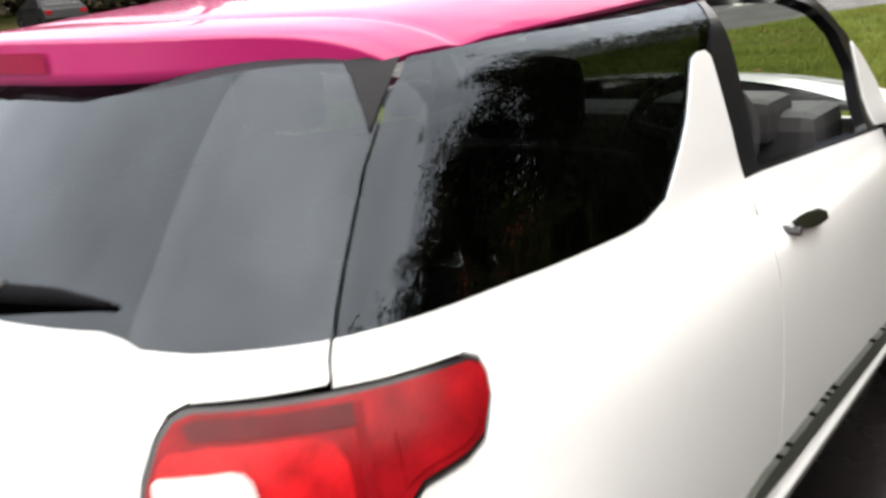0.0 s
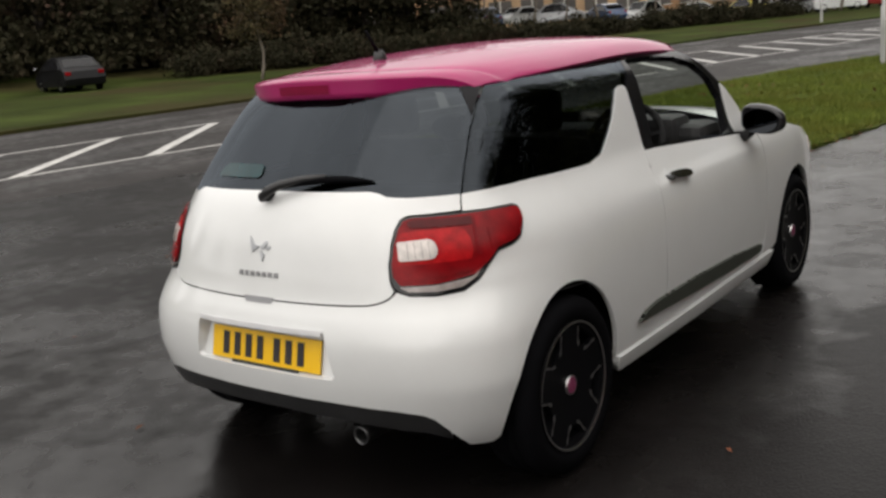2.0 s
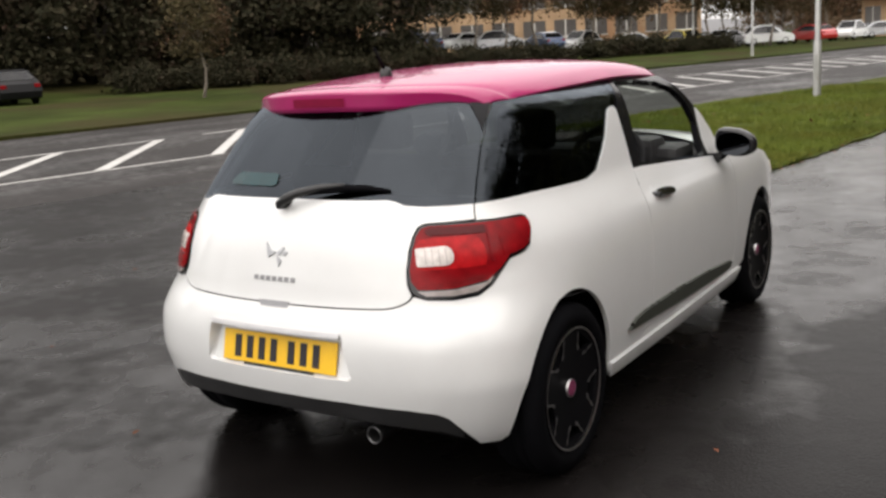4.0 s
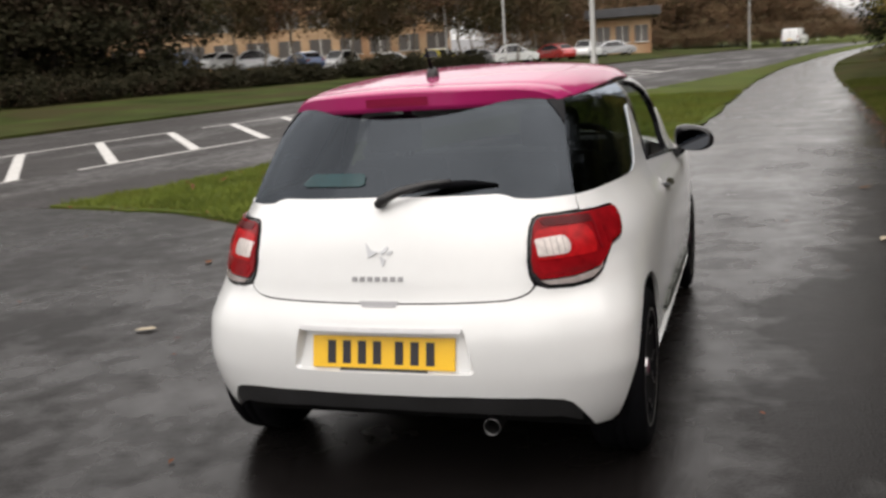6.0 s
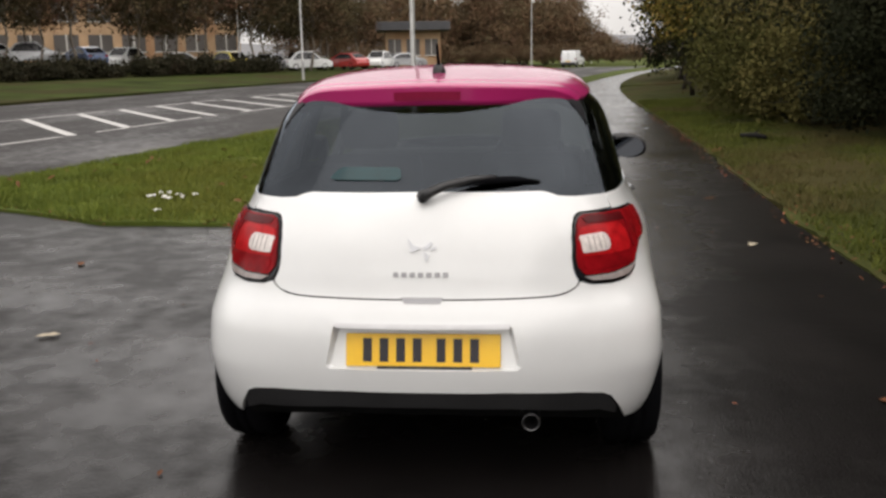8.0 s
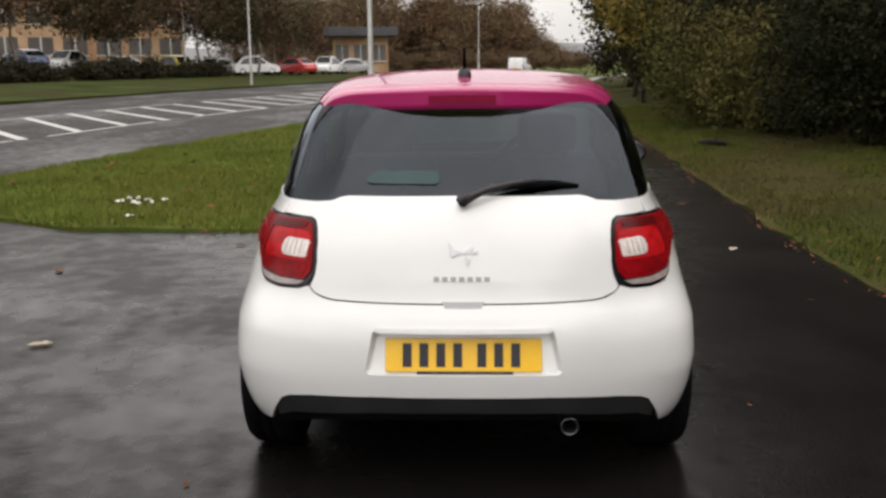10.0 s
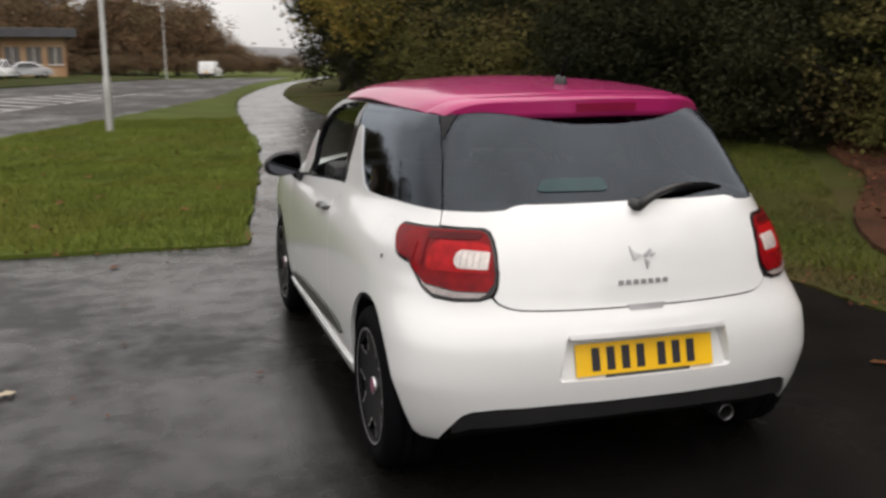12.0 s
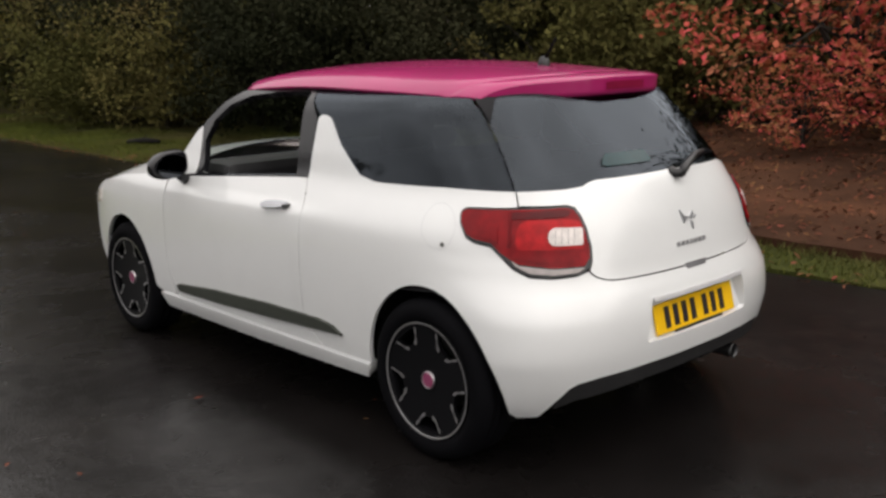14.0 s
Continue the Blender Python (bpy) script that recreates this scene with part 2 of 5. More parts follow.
# duller copy of the lawn blades, tree shade put into the colour
SHADED_BLADE = material("shaded_grass_blade", (0.082, 0.096, 0.018), 0.75, spec=0.1, vary=0.3, scale=0.7, fine=9, island=0.25, second=(0.095, 0.080, 0.03))
EARTH = material("leafy_earth", (0.060, 0.027, 0.015), 0.95, spec=0.1, vary=0.45, scale=1.2, fine=30, second=(0.100, 0.042, 0.022), bump=0.8, bump_scale=30)
# distance haze is painted in as an even pale grey
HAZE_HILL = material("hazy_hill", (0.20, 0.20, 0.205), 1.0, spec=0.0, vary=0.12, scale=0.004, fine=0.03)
BARK = material("bark", (0.030, 0.023, 0.018), 0.9, vary=0.35, scale=9, fine=50, bump=0.8, bump_scale=35)
PALE_BARK = material("pale_bark", (0.20, 0.17, 0.14), 0.9, vary=0.35, scale=9, fine=50, bump=0.6, bump_scale=35)
LEAF_DARK = material("dark_evergreen_leaf", (0.023, 0.025, 0.012), 0.8, spec=0.05, vary=0.3, scale=0.35, fine=5, island=0.13, random_object=0.25, second=(0.040, 0.036, 0.017))
LEAF_OLIVE = material("olive_leaf", (0.108, 0.100, 0.032), 0.8, spec=0.05, vary=0.3, scale=0.35, fine=5, island=0.14, random_object=0.25, second=(0.082, 0.058, 0.028))
LEAF_YELLOW = material("yellowing_leaf", (0.21, 0.165, 0.035), 0.7, spec=0.1, vary=0.3, scale=0.6, fine=9, island=0.5, second=(0.13, 0.135, 0.035))
LEAF_RED = material("red_autumn_leaf", (0.42, 0.105, 0.060), 0.7, spec=0.1, vary=0.25, scale=0.9, fine=9, island=0.45, second=(0.34, 0.15, 0.07))
LEAF_BROWN = material("brown_autumn_leaf", (0.145, 0.092, 0.052), 0.7, spec=0.1, vary=0.3, scale=0.15, fine=3, island=0.3, second=(0.115, 0.098, 0.055))
LEAF_PARK = material("thin_park_leaf", (0.070, 0.058, 0.028), 0.75, spec=0.08, vary=0.3, scale=0.3, fine=5, island=0.4, random_object=0.3, second=(0.085, 0.050, 0.028))
LEAF_HEDGE = material("hedge_leaf", (0.030, 0.028, 0.015), 0.75, spec=0.08, vary=0.3, scale=0.3, fine=5, island=0.5, second=(0.042, 0.028, 0.018))
LITTER_LEAF = material("fallen_leaf", (0.125, 0.045, 0.022), 0.7, spec=0.1, vary=0.3, scale=2, island=0.35, second=(0.17, 0.080, 0.036))
WET_LOG = material("wet_log_bark", (0.010, 0.009, 0.008), 0.7, spec=0.1, vary=0.4, scale=12, fine=60, bump=0.6, bump_scale=40)
PALE_LEAF = material("pale_dead_leaf", (0.34, 0.29, 0.21), 0.7, vary=0.25, scale=20)
PAPER = material("white_paper", (0.75, 0.74, 0.70), 0.7, vary=0.08, scale=20)
GALV = material("galvanised_post", (0.42, 0.42, 0.41), 0.5, metal=0.4, vary=0.12, scale=2)
TAN_WALL = material("tan_brick_wall", (0.46, 0.31, 0.19), 0.9, spec=0.2, vary=0.2, scale=0.4, fine=6, second=(0.36, 0.21, 0.12))
DARK_ROOF = material("dark_roof_sheet", (0.05, 0.05, 0.055), 0.6, vary=0.2, scale=1)
PALE_TRIM = material("pale_trim", (0.6, 0.58, 0.54), 0.6, vary=0.1)
BUILDING_GLASS = material("building_glass", (0.10, 0.09, 0.085), 0.3, vary=0.2, scale=0.3)
CAR_COLOURS = {
    "white": WHITE,
    "silver": material("silver_car_paint", (0.42, 0.43, 0.45), 0.3, metal=0.5, coat=1, vary=0.04),
    "blue": material("blue_car_paint", (0.05, 0.09, 0.20), 0.3, metal=0.2, coat=1, vary=0.05),
    "black": material("black_car_paint", (0.006, 0.006, 0.007), 0.5, coat=0.1, spec=0.15, vary=0.05),
    "red": material("red_car_paint", (0.45, 0.02, 0.02), 0.3, coat=1, vary=0.05),
    "yellow": material("yellow_car_paint", (0.62, 0.50, 0.06), 0.3, coat=1, vary=0.05),
}

# ---- helpers for meshes ----


def from_lists(name, verts, faces, mat, parent=None, label="", smooth=True):
    me = bpy.data.meshes.new(name)
    me.from_pydata([tuple(map(float, v)) for v in verts], [], [tuple(map(int, f)) for f in faces])
    me.materials.append(mat)
    if smooth:
        me.shade_smooth()
    me.update()
    ob = new(name, me)
    ob.parent = parent
    if label:
        ob["label"] = label
    return ob


def part(name, bm, mat, parent=None, label="", smooth=False):
    """One bmesh as one mesh object under a thing or a part."""
    me = bpy.data.meshes.new(name)
    bmesh.ops.recalc_face_normals(bm, faces=bm.faces)
    bm.to_mesh(me)
    bm.free()
    me.materials.append(mat)
    if smooth:
        me.shade_smooth()
    ob = new(name, me)
    ob.parent = parent
    if label:
        ob["label"] = label
    return ob


def thing(name, label, category, m=None, group="", kind=""):
    ob = new(name)
    ob.empty_display_size = 0.2
    if m is not None:
        ob.matrix_world = m
    return tagged(ob, label, category, group, kind)


def box(bm, x0, x1, y0, y1, z0, z1, bevel=0.0, m=None):
    """Adds a box, its edges rounded, to the bmesh."""
    mm = Matrix.Translation(((x0 + x1) / 2, (y0 + y1) / 2, (z0 + z1) / 2)) @ Matrix.Diagonal((x1 - x0, y1 - y0, z1 - z0, 1))
    got = bmesh.ops.create_cube(bm, size=1, matrix=(m @ mm) if m is not None else mm)
    if bevel:
        edges = list({e for v in got["verts"] for e in v.link_edges})
        bmesh.ops.bevel(bm, geom=edges, offset=bevel, segments=2, affect="EDGES", profile=0.6)
    return bm


def tube(bm, path, radii, sides=8, cap=True):
    """Adds a round, tapering tube along a path."""
    rings = []
    for i, p in enumerate(path):
        p = Vector(p)
        a, b = Vector(path[max(i - 1, 0)]), Vector(path[min(i + 1, len(path) - 1)])
        q = (b - a).to_track_quat("Z", "Y")
        r = radii[i] if hasattr(radii, "__len__") else radii
        rings.append([bm.verts.new(p + q @ Vector((r * math.cos(2 * math.pi * k / sides), r * math.sin(2 * math.pi * k / sides), 0))) for k in range(sides)])
    for r0, r1 in zip(rings, rings[1:]):
        for k in range(sides):
            bm.faces.new((r0[k], r0[(k + 1) % sides], r1[(k + 1) % sides], r1[k]))
    if cap:
        bm.faces.new(rings[0][::-1])
        bm.faces.new(rings[-1])
    return bm


def lathe(bm, profile, sides=32, axis="X", m=None):
    """Adds a turned form: profile holds (along the axis, radius)."""
    rings = []
    for a, r in profile:
        ring = []
        for k in range(sides):
            c, s = math.cos(2 * math.pi * k / sides) * r, math.sin(2 * math.pi * k / sides) * r
            v = Vector((a, c, s)) if axis == "X" else Vector((c, s, a)) if axis == "Z" else Vector((c, a, s))
            ring.append(bm.verts.new(m @ v if m is not None else v))
        rings.append(ring)
    for r0, r1 in zip(rings, rings[1:]):
        for k in range(sides):
            bm.faces.new((r0[k], r0[(k + 1) % sides], r1[(k + 1) % sides], r1[k]))
    return bm


def dense(poly, step):
    """A closed outline with its edges cut into short steps."""
    out = []
    for (ax, ay), (bx, by) in zip(poly, poly[1:] + poly[:1]):
        n = max(1, int(math.hypot(bx - ax, by - ay) / step))
        out += [(ax + (bx - ax) * i / n, ay + (by - ay) * i / n) for i in range(n)]
    return out


def inside(poly, p):
    """Even-odd test of many points against an outline."""
    x, y = p[:, 0], p[:, 1]
    hit = np.zeros(len(p), bool)
    for (ax, ay), (bx, by) in zip(poly, poly[1:] + poly[:1]):
        if ay == by:
            continue
        hit ^= ((ay > y) != (by > y)) & (x < (bx - ax) * (y - ay) / (by - ay) + ax)
    return hit


def fill(outline, holes=(), step=0.05, edge=None, margin=0.35):
    """Triangles that fill an outline with holes: points, triangles and the rings' indices."""
    loops = [dense(list(o), edge or step) for o in (outline, *holes)]
    pts, edges, rings = [], [], []
    for lp in loops:
        i0 = len(pts)
        pts += lp
        rings.append(list(range(i0, len(pts))))
        edges += [(i0 + i, i0 + (i + 1) % len(lp)) for i in range(len(lp))]
    a = np.array(loops[0])
    gx, gy = np.meshgrid(np.arange(a[:, 0].min() + step / 2, a[:, 0].max(), step), np.arange(a[:, 1].min() + step / 2, a[:, 1].max(), step))
    g = np.stack([gx.ravel(), gy.ravel()], 1)
    if len(g):
        ok = inside(loops[0], g)
        for h in loops[1:]:
            ok &= ~inside(h, g)
        g = g[ok]
        b = np.array(pts)
        keep = np.array([np.min((b[:, 0] - p[0]) ** 2 + (b[:, 1] - p[1]) ** 2) > (margin * step) ** 2 for p in g], bool) if len(g) else np.zeros(0, bool)
        pts = pts + [tuple(p) for p in g[keep]]
    v, _, f, *_ = delaunay_2d_cdt([Vector(p) for p in pts], edges, [], 0, 1e-6)
    v = np.array([tuple(p) for p in v])
    f = np.array([tuple(t) for t in f if len(t) == 3])
    c = v[f].mean(1)
    ok = inside(loops[0], c)
    for h in loops[1:]:
        ok &= ~inside(h, c)
    return v, f[ok]


def border(tris):
    """The border edges of a set of triangles, in their winding."""
    seen = {}
    for a, b, c in tris:
        for e in ((a, b), (b, c), (c, a)):
            seen[e] = 1
    return [e for e in seen if (e[1], e[0]) not in seen]


def ground_patch(name, outline, height, mat, step=1.0, edge=None, skirt=0.15, parent=None, holes=()):
    """A piece of ground over an outline, with heights from a function and a skirt down at its edge."""
    v, f = fill(outline, holes, step, edge)
    z = np.array([height(x, y) for x, y in v])
    verts = [(x, y, h) for (x, y), h in zip(v, z)]
    tri = []
    for a, b, c in f:
        n = (v[b][0] - v[a][0]) * (v[c][1] - v[a][1]) - (v[b][1] - v[a][1]) * (v[c][0] - v[a][0])
        tri.append((a, b, c) if n > 0 else (a, c, b))
    faces = list(tri)
    if skirt:
        low = {}
        for a, b in border(tri):
            for i in (a, b):
                if i not in low:
                    low[i] = len(verts)
                    verts.append((v[i][0], v[i][1], z[i] - skirt))
            faces.append((a, low[a], low[b], b))
    return from_lists(name, verts, faces, mat, parent, smooth=False)


def curve_at(pts, n):
    """A smooth line through points, as n points."""
    p = np.array(pts, float)
    d = np.sqrt(np.linalg.norm(np.diff(p, axis=0), axis=1))
    k = np.concatenate([[0], np.cumsum(d)])
    m = np.zeros_like(p)
    m[1:-1] = (p[2:] - p[:-2]) / (k[2:] - k[:-2])[:, None]
    m[0], m[-1] = (p[1] - p[0]) / d[0], (p[-1] - p[-2]) / d[-1]
    t = np.linspace(0, k[-1], n)
    i = np.clip(np.searchsorted(k, t, side="right") - 1, 0, len(d) - 1)
    h = d[i][:, None]
    u = ((t - k[i]) / d[i])[:, None]
    return (2 * u**3 - 3 * u**2 + 1) * p[i] + (u**3 - 2 * u**2 + u) * h * m[i] + (3 * u**2 - 2 * u**3) * p[i + 1] + (u**3 - u**2) * h * m[i + 1]


# ---- the ground ----
PATH_RIGHT = [(3.2, -40), (3.0, -8), (2.85, -2), (2.68, 1), (2.66, 4), (2.82, 7), (3.15, 14), (3.9, 34), (5.6, 50), (10.5, 76), (20, 110)]
PATH_LEFT = [(-0.86, 4.7), (-0.42, 8), (0.3, 14.5), (1.45, 32), (3.2, 46), (8.0, 71), (17.5, 108)]
KERB_NEAR = [(-7.15, 6.2), (-6.45, 8.3), (-5.95, 10.5), (-5.3, 15), (-4.45, 19.3), (-2.55, 26), (1.6, 44), (5.5, 68), (14, 106)]
ROAD_FAR = [(-23.5, -60), (-22.0, -20), (-21.0, 8), (-20.3, 15), (-19.5, 22), (-18.3, 30), (-16.6, 41), (-14.2, 53), (-9.5, 72), (0.0, 104)]
path_right = [tuple(p) for p in curve_at(PATH_RIGHT, 60)]
path_left = [tuple(p) for p in curve_at(PATH_LEFT, 40)]
kerb_near = [tuple(p) for p in curve_at(KERB_NEAR, 40)]
road_far = [tuple(p) for p in curve_at(ROAD_FAR, 60)]
far_x = lambda y: float(np.interp(y, [p[1] for p in road_far], [p[0] for p in road_far]))
right_x = lambda y: float(np.interp(y, [p[1] for p in path_right], [p[0] for p in path_right]))


def smooth01(t):
    t = min(1.0, max(0.0, t))
    return t * t * (3 - 2 * t)


def verge_height(x, y):
    """The bank beyond the road: a kerb, a lawn that climbs, and the level of the car park."""
    d = far_x(y) - x
    return 0.09 + 0.35 * smooth01(d / 12) + 1.1 * smooth01((d - 14) / 15) + 0.03 * noise.noise((x * 0.3, y * 0.3, 0))


def bank_height(x, y):
    """The verge and wooded bank beside the path."""
    d = x - right_x(y)
    return 0.015 + 0.05 * smooth01(d / 0.25) + 0.25 * smooth01((d - 0.5) / 5) + 2.5 * smooth01((d - 5) / 25) + 0.035 * noise.noise((x * 0.7, y * 0.7, 3)) * smooth01(d)


def lawn_height(x, y):
    return 0.022 + 0.02 * noise.noise((x * 0.5, y * 0.5, 7)) + 0.02 * noise.noise((x * 2, y * 2, 1))


ground = from_lists("ground", [(-1500, -1500, -0.12), (1500, -1500, -0.12), (1500, 1500, -0.12), (-1500, 1500, -0.12)], [(0, 1, 2, 3)], TURF)
tagged(ground, "wide grassy ground reaching the horizon", "ground", kind="structure")

forecourt_line = [(-7.6, 6.2), (-8.6, 3), (-9.4, -4), (-10.4, -25), (-10.9, -60)]
pavement = ground_patch("pavement", [(3.2, -60)] + path_right + path_left[::-1] + [(-2.2, 4.7), (-3.6, 4.75), (-4.9, 5.55), (-7.0, 6.1)] + forecourt_line,
                        lambda x, y: 0.012 * noise.noise((x * 0.25, y * 0.25, 2)) * 0.5, ASPHALT, step=1.6, edge=1.0, skirt=0.1)
tagged(pavement, "dark wet asphalt forecourt and footpath", "pavement", kind="structure")
road = ground_patch("road", forecourt_line[::-1] + kerb_near + road_far[::-1],
                    lambda x, y: -0.004, ROAD_ASPHALT, step=4.0, edge=2.0, skirt=0.1)
tagged(road, "wet grey asphalt road with a wide bend", "road", kind="structure")

def ragged(poly, amount, scale=1.1, step=0.18):
    """An outline with the small irregularities of a turf edge."""
    wave = lambda x, y, k: noise.noise((x * scale, y * scale, k)) + .35 * noise.noise((x * scale * 4, y * scale * 4, k))
    return [(x + amount * wave(x, y, 5), y + amount * wave(x, y, 15)) for x, y in dense(poly, step)]


lawn_outline = [(-0.86, 4.72)] + path_left + kerb_near[::-1] + [(-6.9, 6.15), (-4.9, 5.6), (-3.6, 4.8), (-2.2, 4.74)]
lawn = ground_patch("grass_verge", ragged(lawn_outline, .16), lawn_height, TURF, step=0.7, edge=0.35, skirt=0.12)
tagged(lawn, "green lawn verge between footpath and road", "verge", kind="structure")
near_edge = ragged([p for p in path_right if p[1] < 40] + [(60, 40), (60, -40)], .10)
near_edge = [p for p in near_edge if p[0] < 8 and p[1] < 39.5 and p[1] > -39]
bank = ground_patch("wooded_bank", [(3.2, -40)] + near_edge + [p for p in path_right if p[1] > 40] + [(70, 110), (70, -40)], bank_height, DIM_TURF, step=1.6, edge=0.8, skirt=0.1)
tagged(bank, "grassy bank under trees beside the footpath", "verge", kind="structure")
far_verge = ground_patch("far_verge", road_far[::-1] + [(-150, -60), (-150, 190), (0, 190)], verge_height, FAR_TURF, step=4, edge=2.0, skirt=0.15)
tagged(far_verge, "grass bank rising from the far side of the road", "verge", kind="structure")

# painted hatching in the middle of the road
LINE_NEAR = [(-11.6, 1.5), (-10.85, 6), (-10.3, 9), (-9.5, 13.5), (-9.1, 15.6), (-8.15, 22.3), (-6.6, 30), (-4.4, 40), (-1.8, 52)]
LINE_FAR = [(-16.2, 1.5), (-15.4, 6), (-14.8, 11), (-14.2, 16.6), (-13.4, 20.5), (-12.7, 24), (-11.9, 29), (-9.2, 40), (-5.2, 52)]
line_near, line_far = curve_at(LINE_NEAR, 120), curve_at(LINE_FAR, 120)
marks = thing("road_marking", "worn white hatched marking painted on the road", "road marking", kind="structure")


def paint(name, p, q, width):
    p, q = Vector((*p, 0)), Vector((*q, 0))
    side = (q - p).normalized().cross(Vector((0, 0, 1))) * width / 2
    bm = bmesh.new()
    lo = [bm.verts.new(v + Vector((0, 0, -0.004))) for v in (p - side, p + side, q + side, q - side)]
    hi = [bm.verts.new(v + Vector((0, 0, 0.004))) for v in (p - side, p + side, q + side, q - side)]
    bm.faces.new(hi)
    for i in range(4):
        bm.faces.new((lo[i], lo[(i + 1) % 4], hi[(i + 1) % 4], hi[i]))
    return part(name, bm, ROAD_PAINT, marks)


def on_line(line, y):
    return (float(np.interp(y, line[:, 1], line[:, 0])), y)


for y in np.arange(2.55, 46, 2.16):
    paint("hatch_bar", on_line(line_near, y), on_line(line_far, y + min(5.8, 4.0 + 0.11 * y)), 0.21)
for line, gaps in ((line_near, ((9.6, 10.6), (15.6, 17.0), (22.4, 24.2), (29, 31), (36, 38))), (line_far, ((12, 13.2), (19, 20.2), (26, 27.5), (33, 35)))):
    ys = np.arange(2.0, 50, 1.2)
    for a in ys:
        if not any(g0 - 0.6 < a + 0.6 < g1 for g0, g1 in gaps):
            paint("edge_line", on_line(line, a), on_line(line, a + 1.2), 0.10)

# ---- the white hatchback ----
PLAN = [(0, -.585), (.2, -.578), (.38, -.552), (.52, -.506), (.63, -.435), (.71, -.345), (.765, -.235), (.80, -.10), (.828, .08), (.845, .35),
        (.85, .8), (.85, 1.5), (.848, 2.1), (.838, 2.5), (.81, 2.8), (.74, 3.02), (.6, 3.17), (.4, 3.26), (.2, 3.295), (0, 3.305)]
HALF = [(.15, .76), (.22, .80), (.30, .828), (.45, .845), (.6, .85), (.75, .846), (.84, .832), (.90, .806), (.95, .776), (1.0, .748), (1.10, .722),
        (1.244, .679), (1.30, .65), (1.34, .612), (1.40, .52)]
REAR = [(.15, -.50), (.22, -.555), (.30, -.592), (.38, -.616), (.48, -.632), (.58, -.632), (.66, -.612), (.71, -.590), (.78, -.576), (.90, -.546),
        (1.0, -.505), (1.05, -.472), (1.12, -.415), (1.22, -.33), (1.34, -.225), (1.40, -.17)]
NOSE = [(.15, 3.05), (.25, 3.2), (.4, 3.30), (.6, 3.305), (.75, 3.27), (.9, 3.1), (1.4, 3.1)]
FULL = [(.15, .05), (.25, .068), (.45, .079), (.60, .060), (.72, .019), (.80, 0), (1.4, 0)]
plan, half, rear, nose = (curve_at(p, n) for p, n in ((PLAN, 1500), (HALF, 400), (REAR, 400), (NOSE, 400)))
plan_s = np.concatenate([[0], np.cumsum(np.linalg.norm(np.diff(plan, axis=0), axis=1))])
LONG = float(plan_s[-1])


def skin(s, z):
    """The car's outer surface: s runs round it from the middle of the tail (to the right: plus), z is the height."""
    s, z = np.asarray(s, float), np.asarray(z, float)
    side = np.where(s < 0, -1.0, 1.0)
    a = np.abs(s)
    side, a = np.where(a > LONG, -side, side), np.where(a > LONG, 2 * LONG - a, a)
    x, y = np.interp(a, plan_s, plan[:, 0]), np.interp(a, plan_s, plan[:, 1])
    w, r, f = np.interp(z, half[:, 0], half[:, 1]), np.interp(z, rear[:, 0], rear[:, 1]), np.interp(z, nose[:, 0], nose[:, 1])
    g, q = np.clip((.9 - y) / 1.35, 0, 1), np.clip((y - 2.3) / .9, 0, 1)
    g, q = g * g * (3 - 2 * g), q * q * (3 - 2 * q)
    b = np.interp(z, [p[0] for p in FULL], [p[1] for p in FULL]) * np.exp(-((a - .86) / .32) ** 2)
    # a soft crease along the door below the windows
    fade = np.clip((y - .5) / .35, 0, 1) * np.clip((2.05 - y) / .3, 0, 1)
    w = w - .009 * fade * np.clip((z - .862) / .016, 0, 1) * np.clip((.985 - z) / .08, 0, 1)
    return np.stack([side * (x * w / .85 + .8 * b), y + (r + .585) * g + (f - 3.305) * q - .7 * b, z], -1)


def normal(s, z, e=0.004):
    n = np.cross(skin(s + e, z) - skin(s - e, z), skin(s, z + e) - skin(s, z - e))
    n = n / np.linalg.norm(n, axis=-1)[..., None]
    p = skin(s, z)
    flip = np.sum(n * np.stack([p[..., 0], p[..., 1] - 1.3, 0 * p[..., 2]], -1), -1) < 0
    return np.where(flip[..., None], -n, n)


def at_y(y, z):
    """The place round the car whose length coordinate is y, on the right side."""
    a = np.linspace(.35, LONG - .3, 1500)
    return float(np.interp(y, skin(a, np.full_like(a, z))[:, 1], a))


def sy(*pts):
    return [(at_y(y, z), z) for y, z in pts]


def mirrored(poly):
    return poly + [(-a, b) for a, b in poly[::-1] if abs(a) > 1e-6]


